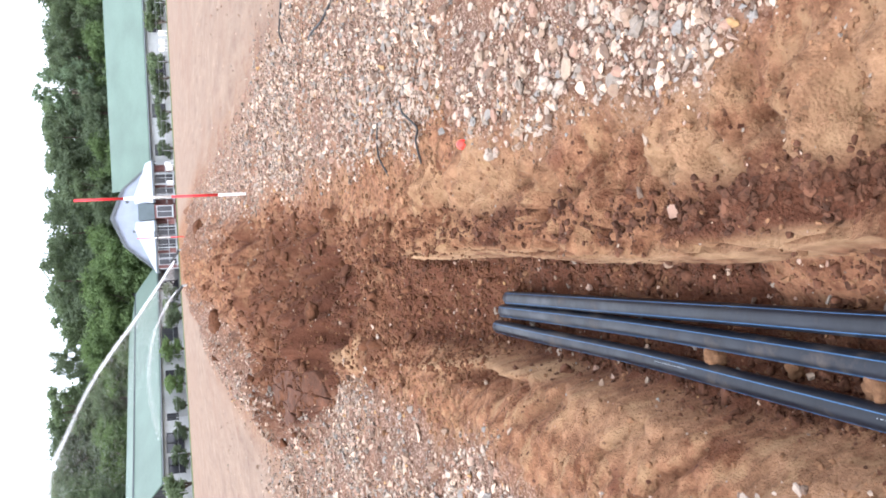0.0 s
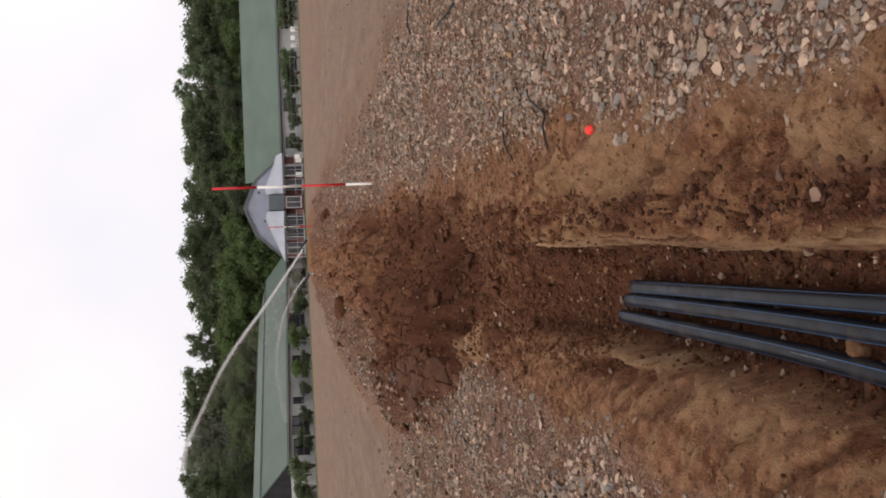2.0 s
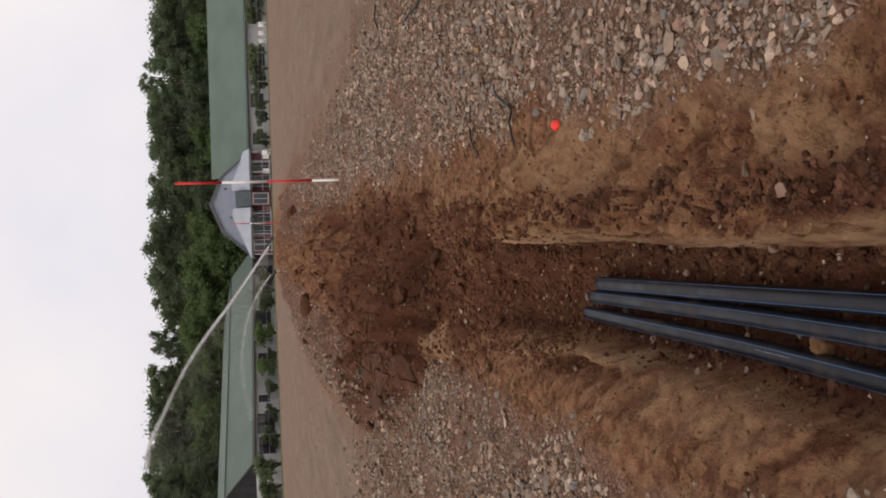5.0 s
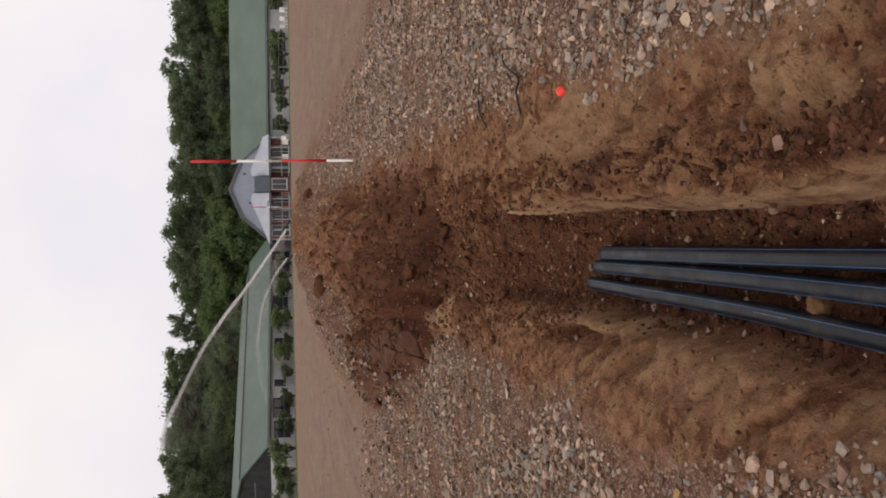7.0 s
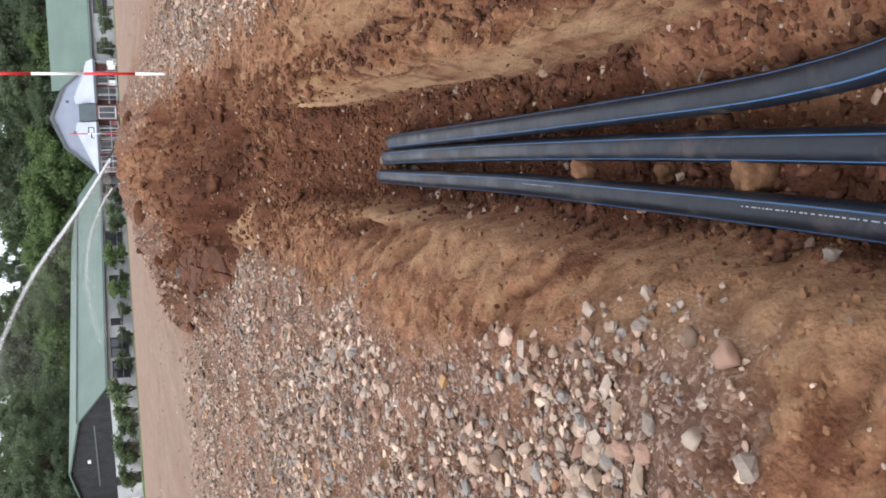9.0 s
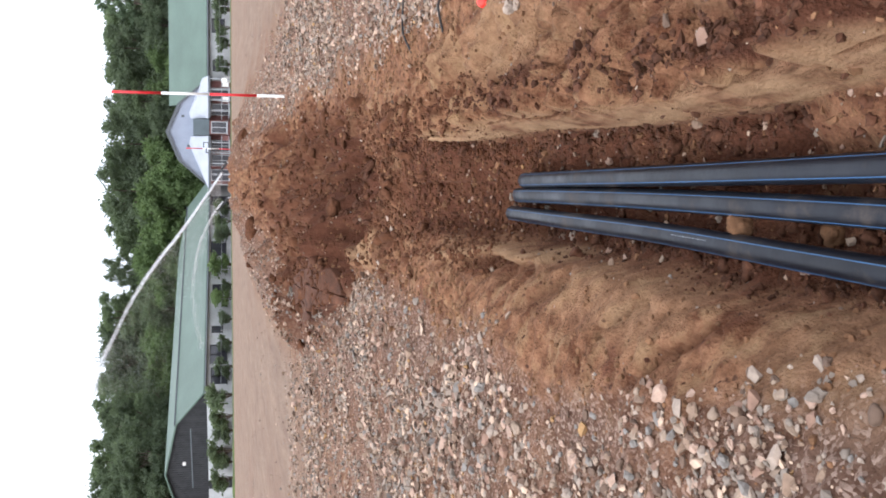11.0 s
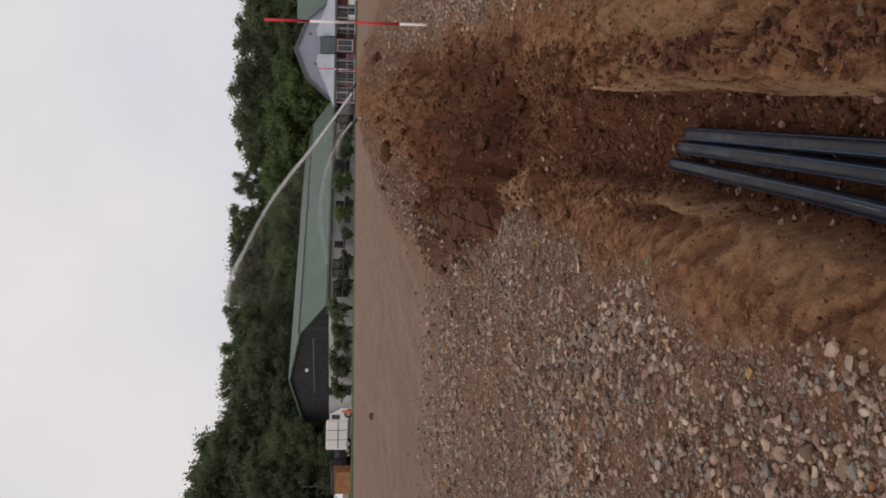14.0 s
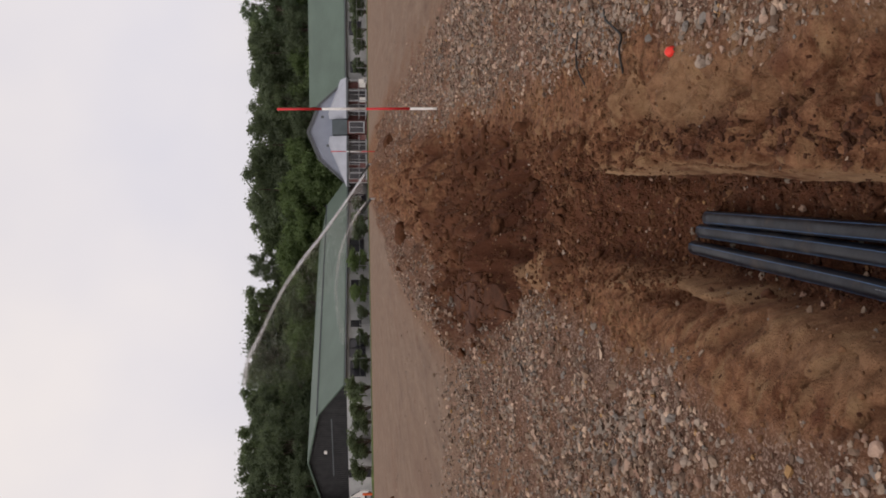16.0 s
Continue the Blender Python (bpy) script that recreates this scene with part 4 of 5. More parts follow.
def wheel(parent, x, y, r):
    w = part("wheel", tube(bmesh.new(), [(x, y - 0.1, r), (x, y + 0.1, r)], r, 18), M_RUBBER, parent, smooth=False)
    part("rim", tube(bmesh.new(), [(x, y - 0.12, r), (x, y + 0.12, r)], r * 0.55, 14), M_STEEL, w)


def van(name, label, at, turn, body_m, size, cab):
    v = thing(name, label, "vehicle", "parked vehicles", at, turn)
    L, W, H = size
    part("body", B(0, 0, 0.35, L, W, H, bevel=0.08), body_m, v)
    part("cab", prism(bmesh.new(), [(L + 0.01, 0.05, 0.35), (L + cab, 0.05, 0.35), (L + cab, 0.05, 0.95), (L + cab * 0.55, 0.05, H * 0.86), (L + 0.01, 0.05, H * 0.86)], (0, W - 0.1, 0)), body_m, v)
    part("windscreen", prism(bmesh.new(), [(L + cab * 0.97, 0.15, 1.02), (L + cab * 0.59, 0.15, H * 0.82), (L + cab * 0.59, W - 0.15, H * 0.82), (L + cab * 0.97, W - 0.15, 1.02)], (0.03, 0, 0.02)), M_GLASS, v)
    part("side_window", B(L + 0.12, 0.02, 1.0, L + cab * 0.5, 0.046, H * 0.8), M_GLASS, v)
    for x in (L * 0.33, L * 0.66):
        part("panel_joint", B(x, -0.015, 0.4, x + 0.05, -0.002, H - 0.06), M_ROOFB, v)
    part("side_strip", B(0.1, -0.02, H * 0.52, L * 0.95, -0.003, H * 0.52 + 0.07), M_ROOFB, v)
    for x in (L * 0.2, L + cab * 0.55):
        for y in (0.12, W - 0.12):
            wheel(v, x, y, 0.33)
    for y in (0.15, W - 0.25):
        part("tail_lamp", B(-0.02, y, 0.6, -0.002, y + 0.1, 0.85), M_RED, v)
    return v


van("horse_van", "white boxy horse van parked by the stable", (-28.4, 66.0, GZ - 0.02), 18, M_WHITE, (2.3, 1.9, 2.1), 1.0)
van("dark_car", "dark parked car beside the white van", (-33.2, 68.6, GZ - 0.02), 20, M_DARKWOOD, (2.6, 1.8, 1.75), 1.3)
shed = thing("ochre_shed", "small ochre boarded shelter behind the verge", "shed", at=(-32.7, 67.0, GZ))
for k in range(6):
    part("board", B(k * 0.31, 0, 0.0, k * 0.31 + 0.3, 0.05, 1.45), M_OCHRE, shed)
part("roof", prism(bmesh.new(), [(-0.1, -0.15, 1.45), (1.95, -0.15, 1.45), (1.95, 1.3, 1.6), (-0.1, 1.3, 1.6)], (0, 0, 0.06)), M_DARKWOOD, shed)
part("side", B(-0.06, 0.06, 0, 0.0, 1.2, 1.45), M_OCHRE, shed)
part("side", B(1.87, 0.06, 0, 1.93, 1.2, 1.45), M_OCHRE, shed)
post = thing("marker_post", "short orange marker post beside the verge", "post", at=(-24.0, 63.0, GZ))
part("shaft", tube(bmesh.new(), [(0, 0, -0.2), (0, 0, 0.8)], 0.09, 10), M_ORANGE, post)
part("foot", tube(bmesh.new(), [(0, 0, -0.1), (0, 0, 0.06)], 0.2, 12), M_RUBBER, post)
heap = thing("soil_clod", "single dark clod of soil on the field", "clod", at=(-9.3, 24.0, surf(-9.3, 24)))
hb = bmesh.new()
bmesh.ops.create_icosphere(hb, subdivisions=2, radius=0.12)
for v in hb.verts:
    v.co *= 1 + 0.4 * noise.noise(v.co * 12)
part("lump", hb, M_CLOD, heap)


def garden_chair(at, turn):
    c = thing("garden_chair", "white plastic garden chair before the barn", "chair", "garden chairs", at, turn)
    part("seat", B(-0.25, -0.25, 0.42, 0.25, 0.25, 0.46, bevel=0.015), M_WHITE, c)
    part("backrest", B(-0.25, 0.22, 0.47, 0.25, 0.26, 0.95, bevel=0.015), M_WHITE, c)
    for x in (-0.22, 0.22):
        part("armrest", B(x - 0.03, -0.22, 0.64, x + 0.03, 0.21, 0.68, bevel=0.01), M_WHITE, c)
        for y in (-0.22, 0.2):
            part("leg", B(x - 0.025, y - 0.025, 0, x + 0.025, y + 0.025, 0.415), M_WHITE, c)


for x, q in ((22.3, 10), (23.1, -20), (21.6, 40), (9.6, 15)):
    garden_chair((x, 91.6 if x > 15 else 89.5, GZ), q)


# ---- trees ----
def leaf_cloud(name, blobs, leaves, size, seed, material, parent):
    """Leaf clumps: small folded leaves set round many centres."""
    rng = np.random.default_rng(seed)
    cs = np.repeat(np.array([b[:3] for b in blobs]), leaves, 0)
    rs = np.repeat(np.array([b[3] for b in blobs]), leaves)
    n = len(cs)
    d = rng.normal(size=(n, 3))
    d /= np.linalg.norm(d, axis=1)[:, None]
    rad = rs * np.clip(np.abs(rng.normal(0.55, 0.42, n)), 0, 1.35)
    c = cs + d * rad[:, None] * np.array([1, 1, 0.8])
    a = rng.normal(size=(n, 3)) + d * 0.3
    a /= np.linalg.norm(a, axis=1)[:, None]
    b = np.cross(a, d + 0.4 * rng.normal(size=(n, 3)))
    b /= np.linalg.norm(b, axis=1)[:, None] + 1e-9
    s = (size * rng.uniform(0.5, 1.4, n))[:, None]
    nrm = np.cross(a, b)
    v = np.stack([c - a * s, c + b * s * 0.45 + nrm * s * 0.2, c + a * s, c - b * s * 0.45 + nrm * s * 0.2], 1).reshape(-1, 3)
    f = np.arange(4 * n).reshape(-1, 4)
    tri = np.concatenate([f[:, [0, 1, 2]], f[:, [0, 2, 3]]])
    me = bpy.data.meshes.new(name)
    me.from_pydata(v.tolist(), [], tri.tolist())
    me.materials.append(material)
    ob = new(name, me)
    ob.parent = parent
    return ob


def tree(label, tall, wide, seed, material, leaves=460, leaf=0.175, open_crown=False):
    rng = random.Random(seed)
    t = thing("tree", label, "tree", "trees behind the stables")
    trunk, blobs = bmesh.new(), []
    top = tall * 0.62
    pts = [(0, 0, -0.5), (0.1, 0, tall * 0.15), (rng.uniform(-0.3, 0.3), rng.uniform(-0.3, 0.3), tall * 0.38), (rng.uniform(-0.5, 0.5), 0, top), (0, 0, tall * 0.86)]
    tube(trunk, pts, [0.022 * tall, 0.017 * tall, 0.013 * tall, 0.007 * tall, 0.002 * tall], 9)
    for k in range(150 if not open_crown else 105):
        f = rng.uniform(0.08, 1.0)
        span = math.sqrt(max(0.0, 1 - abs((f - 0.5) / 0.56) ** 2.6)) * wide
        q, r = rng.uniform(0, 6.283), rng.uniform(0.1, 1.0) ** 0.5 * span
        r *= 0.95 + 0.4 * noise.noise(Vector((math.cos(q) * 1.4, math.sin(q) * 1.4, f * 3.5 + seed)))
        lift = 0.9 + 0.09 * noise.noise(Vector((r * math.cos(q) * 0.5, r * math.sin(q) * 0.5, seed)))
        c = Vector((r * math.cos(q), r * math.sin(q), tall * (0.1 + 0.88 * f * lift)))
        blobs.append((*c, wide * rng.uniform(0.12, 0.27) * (0.8 if open_crown else 1)))
        if k % 9 == 0:
            base = Vector((0, 0, max(tall * 0.18, c.z * 0.62)))
            mid = (base + c) / 2 + Vector((0, 0, 0.08 * tall * rng.uniform(-0.4, 0.6)))
            tube(trunk, [base, mid, c], [0.007 * tall, 0.004 * tall, 0.001 * tall], 6)
    part("trunk", trunk, M_BARK, t)
    leaf_cloud("crown", blobs, leaves * 2 // 5, leaf * 1.08, seed, material, t)
    return t


KINDS = [tree("broad dark green deciduous tree", 15.5, 4.6, 3, M_LEAF2), tree("tall mid-green deciduous tree", 16.0, 4.2, 5, M_LEAF), tree("grey-green willow with a loose crown", 16.0, 3.8, 8, M_LEAF3, 330, 0.15, True),
         tree("rounded light green tree", 10.0, 4.0, 11, M_LEAF4), tree("dense dark green tree with a full crown", 14.5, 5.0, 14, M_LEAF2, 480), tree("slender dark tree with a ragged crown", 16.0, 2.6, 17, M_LEAF2, 400, 0.16)]
SPOTS = [(30, 111, 1, 0.98), (25, 112, 0, 0.96), (20.5, 110, 2, 1.0), (15.2, 112, 0, 1.03), (9.5, 111, 4, 1.04), (3.6, 112, 0, 1.05), (-1.9, 111, 0, 1.05), (-6.2, 113, 1, 0.93), (-9.8, 116, 5, 1.02),
         (-14.6, 113, 1, 0.84), (-17.6, 111, 1, 0.98), (-22.5, 112, 4, 1.08), (-27.6, 111, 1, 1.02), (-33, 112, 0, 1.05), (-38, 110, 1, 1.0), (35, 111, 4, 1.05), (41, 112, 0, 1.0), (47, 111, 1, 1.0), (-44, 110, 4, 1.1), (53, 112, 0, 1.05),
         (12.0, 107.5, 3, 1.0), (24.5, 108.5, 3, 0.98), (6.0, 105.0, 4, 0.66), (1.0, 104.5, 3, 1.02), (-4.5, 106.0, 3, 1.12), (-10.5, 106.5, 3, 1.1), (-16.0, 106.5, 1, 0.66), (-21.5, 104.5, 3, 1.0), (-27.0, 103.5, 1, 0.7), (-33.5, 101, 4, 0.85), (33, 108.5, 3, 1.0), (42, 108.5, 3, 1.0),
         (-15.5, 117, 0, 0.95), (-9, 108, 1, 0.72), (8.5, 107, 1, 0.75), (17.5, 107.5, 4, 0.72), (-48, 92, 4, 1.2), (-42, 94, 0, 1.18), (-54, 90, 1, 1.2), (-37, 79, 4, 0.7), (-33, 78, 1, 0.5), (-44, 75, 4, 0.72), (-51, 70, 0, 0.7), (-28, 88, 4, 0.8), (-27, 96, 0, 0.9), (-66, 84, 4, 1.2), (-72, 70, 4, 1.1), (18.5, 117, 1, 1.0), (27.5, 118, 4, 1.08), (12.2, 118, 1, 1.0), (6.3, 119, 4, 1.08), (-4.5, 119, 4, 1.05), (-26, 118, 4, 1.05), (-30.5, 118, 1, 1.0), (33, 118, 0, 1.05), (0, 118, 1, 0.98), (-20, 118, 0, 1.0), (-31, 96, 1, 0.92), (-34, 91, 4, 0.98), (-39, 88, 0, 1.02), (-44.5, 86, 4, 1.16), (-50, 84, 0, 1.08), (-56, 81, 4, 1.1), (-62, 78, 1, 1.0), (-68, 75, 0, 1.05), (-41, 82, 3, 0.9), (-47, 79, 4, 0.66), (-53, 76, 3, 1.0), (-36, 84, 4, 0.62), (-60, 71, 4, 0.7), (-31, 84, 4, 0.55)]
SPOTS += [(x, 124 + 2 * (k % 2), (4, 0, 1)[k % 3], 0.9 + 0.06 * (k % 4)) for k, x in enumerate(range(-36, 60, 5))]
rng = random.Random(77)
used = set()
GAPS = (30.6, 5.9, -9.5, -15.0)
for x, y, k, s in SPOTS:
    if any(abs(x * 112 / y - g) < 1.7 for g in GAPS) and y > 107:
        s *= 0.86
    m = pose(x, y, GZ - 0.1, 0, 0, rng.uniform(0, 360)) @ Matrix.Diagonal((s * rng.uniform(1.0, 1.2), s * 1.1, s * (1.03 if x > -5 else 1.08), 1))
    if k in used:
        copy_thing(KINDS[k], Matrix.Identity(4)).matrix_basis = m
    else:
        KINDS[k].matrix_basis = m
        used.add(k)


copy_thing(KINDS[0], Matrix.Identity(4)).matrix_basis = pose(-12.0, 112, GZ - 0.1, 0, 0, 40) @ Matrix.Diagonal((0.5, 0.55, 1.08, 1))


def shrub(label, tall, wide, seed, material):
    rng = random.Random(seed)
    t = thing("shrub", label, "shrub", "shrubs before the stables")
    stem, blobs = bmesh.new(), []
    for k in range(9):
        q, f = rng.uniform(0, 6.283), rng.uniform(0.25, 0.85)
        c = Vector((wide * 0.6 * math.cos(q) * rng.random(), wide * 0.6 * math.sin(q) * rng.random(), tall * f))
        blobs.append((*c, wide * rng.uniform(0.3, 0.5)))
        tube(stem, [(0, 0, -0.1), (c.x * 0.5, c.y * 0.5, c.z * 0.6), tuple(c)], [0.03, 0.02, 0.006], 5)
    part("stem", stem, M_BARK, t)
    leaf_cloud("foliage", blobs, 190, 0.13, seed, material, t)
    return t


BUSH = [shrub("yellow-green rounded shrub before the white wall", 1.8, 0.9, 2, M_LEAF4), shrub("dark green clipped shrub before the wall", 1.5, 0.8, 4, M_LEAF2), shrub("mid-green loose shrub before the wall", 2.0, 1.1, 6, M_LEAF)]
used = set()
u, v = Vector((0.5508, 0.8346)), Vector((-0.8346, 0.5508))
bushes = [(14.8, -1.2, 0, 1.0), (10.0, -1.2, 0, 0.9), (7.6, -0.9, 1, 0.7), (12.4, -0.8, 1, 0.6), (19.0, -1.5, 1, 1.0), (21.5, -1.3, 2, 0.85), (23.8, -1.2, 1, 1.0), (4.8, -0.9, 1, 0.75), (1.9, -1.0, 1, 0.9), (-0.8, -0.6, 2, 1.05), (-1.4, 1.2, 2, 0.9), (-0.9, 3.6, 1, 0.95), (-1.3, 5.6, 2, 1.0), (-1.0, 7.6, 1, 1.0), (-1.2, 9.4, 2, 0.9)]
places = [(Vector((-17.3, 70.0)) + u * a + v * b, k, s) for a, b, k, s in bushes]
places += [(Vector((x, 92.6)), k, s) for x, k, s in ((11.5, 1, 0.95), (13.4, 1, 0.9), (15.3, 2, 0.8), (17.0, 1, 1.1), (18.8, 2, 1.0), (20.4, 2, 1.05), (24.5, 2, 1.1), (26.5, 1, 1.2), (28.6, 2, 1.0), (31.0, 1, 1.1))]
for p, k, s in places:
    m = pose(p.x, p.y, GZ, 0, 0, rng.uniform(0, 360)) @ Matrix.Diagonal((s * 1.45, s * 1.4, s * 1.15, 1))
    if k in used:
        copy_thing(BUSH[k], Matrix.Identity(4)).matrix_basis = m
    else:
        BUSH[k].matrix_basis = m
        used.add(k)


# ---- stones and clods ----
def rock_mesh(name, subdiv, seed, flat=0.62, rough=0.22, material=None):
    bm = bmesh.new()
    bmesh.ops.create_icosphere(bm, subdivisions=subdiv, radius=1.0)
    off = Vector((seed * 3.7, seed * 1.3, seed * 2.1))
    for v in bm.verts:
        k = 1 + rough * 1.4 * noise.noise(v.co * 1.1 + off) + rough * 0.5 * noise.noise(v.co * 2.6 + off)
        v.co = Vector((v.co.x, v.co.y * (0.7 + 0.05 * (seed % 5)), v.co.z * flat)) * k
    me = bpy.data.meshes.new(name)
    bm.to_mesh(me)
    bm.free()
    me.polygons.foreach_set("use_smooth", [subdiv > 1] * len(me.polygons))
    if material:
        me.materials.append(material)
    return me


def chip_mesh(name, seed, points, flat, material=None):
    """An angular stone: the hull of a few points, its edges worn."""
    r = random.Random(seed)
    bm = bmesh.new()
    for _ in range(points):
        d = Vector((r.gauss(0, 1), r.gauss(0, 1), r.gauss(0, 1))).normalized() * r.uniform(0.85, 1.05)
        bm.verts.new((d.x * 1.05, d.y * (0.6 + 0.08 * (seed % 5)), d.z * flat))
    bmesh.ops.convex_hull(bm, input=bm.verts)
    bmesh.ops.delete(bm, geom=[v for v in bm.verts if not v.link_faces], context="VERTS")
    bmesh.ops.triangulate(bm, faces=bm.faces)
    me = bpy.data.meshes.new(name)
    bm.to_mesh(me)
    bm.free()
    if material:
        me.materials.append(material)
    return me


def arrays(me):
    v = np.empty(len(me.vertices) * 3)
    me.vertices.foreach_get("co", v)
    f = np.empty(len(me.polygons) * 3, dtype=np.int32)
    me.polygons.foreach_get("vertices", f)
    return v.reshape(-1, 3), f.reshape(-1, 3)


def scatter(name, shapes, x, y, size, material, seed, sink, smooth, label, category):
    """Many stones in one mesh, each turned and sized for itself."""
    rng = np.random.default_rng(seed)
    z = height(x, y)[0]
    vs, fs, base = [], [], 0
    pick = rng.integers(0, len(shapes), len(x))
    for k, me in enumerate(shapes):
        sel = np.where(pick == k)[0]
        if not len(sel):
            continue
        v, f = arrays(me)
        n = len(sel)
        q, tip, tq = rng.uniform(0, 2 * np.pi, n), rng.normal(0, 0.35, n), rng.uniform(0, 2 * np.pi, n)
        cz, sz = np.cos(q), np.sin(q)
        Rz = np.zeros((n, 3, 3))
        Rz[:, 0, 0], Rz[:, 0, 1], Rz[:, 1, 0], Rz[:, 1, 1], Rz[:, 2, 2] = cz, -sz, sz, cz, 1
        Rx = np.zeros((n, 3, 3))
        Rx[:, 0, 0], Rx[:, 1, 1], Rx[:, 1, 2], Rx[:, 2, 1], Rx[:, 2, 2] = 1, np.cos(tip), -np.sin(tip), np.sin(tip), np.cos(tip)
        R = Rz @ Rx
        s = size[sel][:, None] * rng.uniform(0.8, 1.25, (n, 3))
        w = np.einsum("nij,nvj->nvi", R, v[None] * s[:, None, :])
        w += np.stack([x[sel], y[sel], z[sel] + sink * size[sel]], -1)[:, None, :]
        vs.append(w.reshape(-1, 3))
        fs.append((f[None] + (np.arange(n) * len(v))[:, None, None] + base).reshape(-1, 3))
        base += n * len(v)
    v, f = np.concatenate(vs), np.concatenate(fs)
    me = bpy.data.meshes.new(name)
    me.vertices.add(len(v))
    me.vertices.foreach_set("co", v.astype(np.float32).ravel())
    me.loops.add(f.size)
    me.loops.foreach_set("vertex_index", f.astype(np.int32).ravel())
    me.polygons.add(len(f))
    me.polygons.foreach_set("loop_start", np.arange(0, f.size, 3, dtype=np.int32))
    me.update(calc_edges=True)
    me.polygons.foreach_set("use_smooth", np.full(len(f), smooth))
    me.materials.append(material)
    return tagged(new(name, me), label, category, kind="stuff")


ROUND = [rock_mesh("stone_shape", 2, k, 0.55 + 0.06 * (k % 4), 0.45, M_STONE) for k in range(1, 5)] + [chip_mesh("stone_shape", k, 11 + k % 6, 0.5 + 0.06 * (k % 4), M_STONE) for k in range(5, 17)]
PLAIN = [chip_mesh("pebble_shape", k, 10, 0.6) for k in range(20, 32)]
SPLIT = [chip_mesh("split_shape", k, 7, 0.65) for k in range(50, 62)]
LUMPS = [rock_mesh("lump_shape", 2, k, 0.75, 0.8) for k in range(30, 36)]
SMALL_LUMPS = [rock_mesh("crumb_shape", 1, k, 0.8, 0.5) for k in range(40, 46)]


def sample(n, xr, y0, y1, power, keep, seed, fade=0.0):
    """Places in a strip; power > 0 crowds them towards the near end; fade thins them out along the strip's sides."""
    r = np.random.default_rng(seed)
    y = y0 * (y1 / y0) ** r.random(n) if power else r.uniform(y0, y1, n)
    x = r.uniform(xr[0], xr[1], n)
    p = keep(x, y)
    if fade:
        p = p * ss(0, fade * (xr[1] - xr[0]), np.minimum(x - xr[0], xr[1] - x)) * ss(0, 0.12, np.log(y / y0)) * ss(0, 0.12, np.log(y1 / y))
    ok = r.random(n) < p
    return x[ok], y[ok]


def clumps(x, y):
    """Gravel lies in drifts, with bare soil between them near the trench."""
    patch = fbm(0.8 * x + 0.6 * y + 0.2 * fbm(x, y, 0.5, 2, 93), 0.8 * y - 0.6 * x, 0.36, 4, 91)
    drift = 0.1 + 0.9 * ss(-0.32, 0.42, patch + 0.45 * ss(0.45, 0.7, x) - 0.12 * ss(-0.75, -0.4, x) * ss(0, -0.2, x))
    even = np.clip(0.8 + 0.8 * patch, 0.3, 1)
    f = ss(3.0, 5.0, y)
    return (drift * (1 - f) + even * f) * stony(x, y)


# nearest stones, each on its own
sx, sy = sample(2600, (-0.85, -0.26), 0.55, 1.9, 0, clumps, 101)
big = np.random.default_rng(5)
count = 0
named = [(-0.277, 0.75, 0.018), (-0.284, 0.67, 0.026), (-0.383, 0.673, 0.02), (-0.277, 2.5, 0.017), (-0.357, 2.07, 0.019), (0.516, 2.07, 0.027), (0.313, 1.325, 0.021), (0.283, 1.243, 0.026), (0.264, 1.2, 0.028), (0.282, 1.009, 0.022), (0.547, 1.488, 0.02), (0.53, 1.578, 0.017), (0.417, 1.218, 0.02), (0.45, 1.26, 0.018), (0.158, 1.97, 0.017), (-0.36, 0.8, 0.018), (-0.403, 1.2, 0.018), (-0.065, 1.42, 0.011), (-0.06, 1.47, 0.013), (0.33, 1.55, 0.013), (0.27, 2.0, 0.01), (-0.075, 2.7, 0.032), (-0.045, 2.73, 0.024), (-0.1, 2.75, 0.02)]
near = named + [(float(a), float(b), float(big.choice([0.008, 0.011, 0.014, 0.017, 0.02], p=[0.3, 0.3, 0.24, 0.11, 0.05]))) for a, b in zip(sx[:283], sy[:283])]
for a, b, s in near:
    s *= 0.7
    st = new("stone", ROUND[count % len(ROUND)])
    st.parent = ground
    st.matrix_basis = pose(a, b, surf(a, b) + 0.25 * s, big.uniform(-20, 20), big.uniform(-20, 20), big.uniform(0, 360)) @ Matrix.Diagonal((s * 1.15, s, s, 1))
    count += 1


def sizes(n, lo, mid, hi, seed):
    r = np.random.default_rng(seed)
    return np.clip(mid * np.exp(0.5 * r.normal(size=n)), lo, hi)


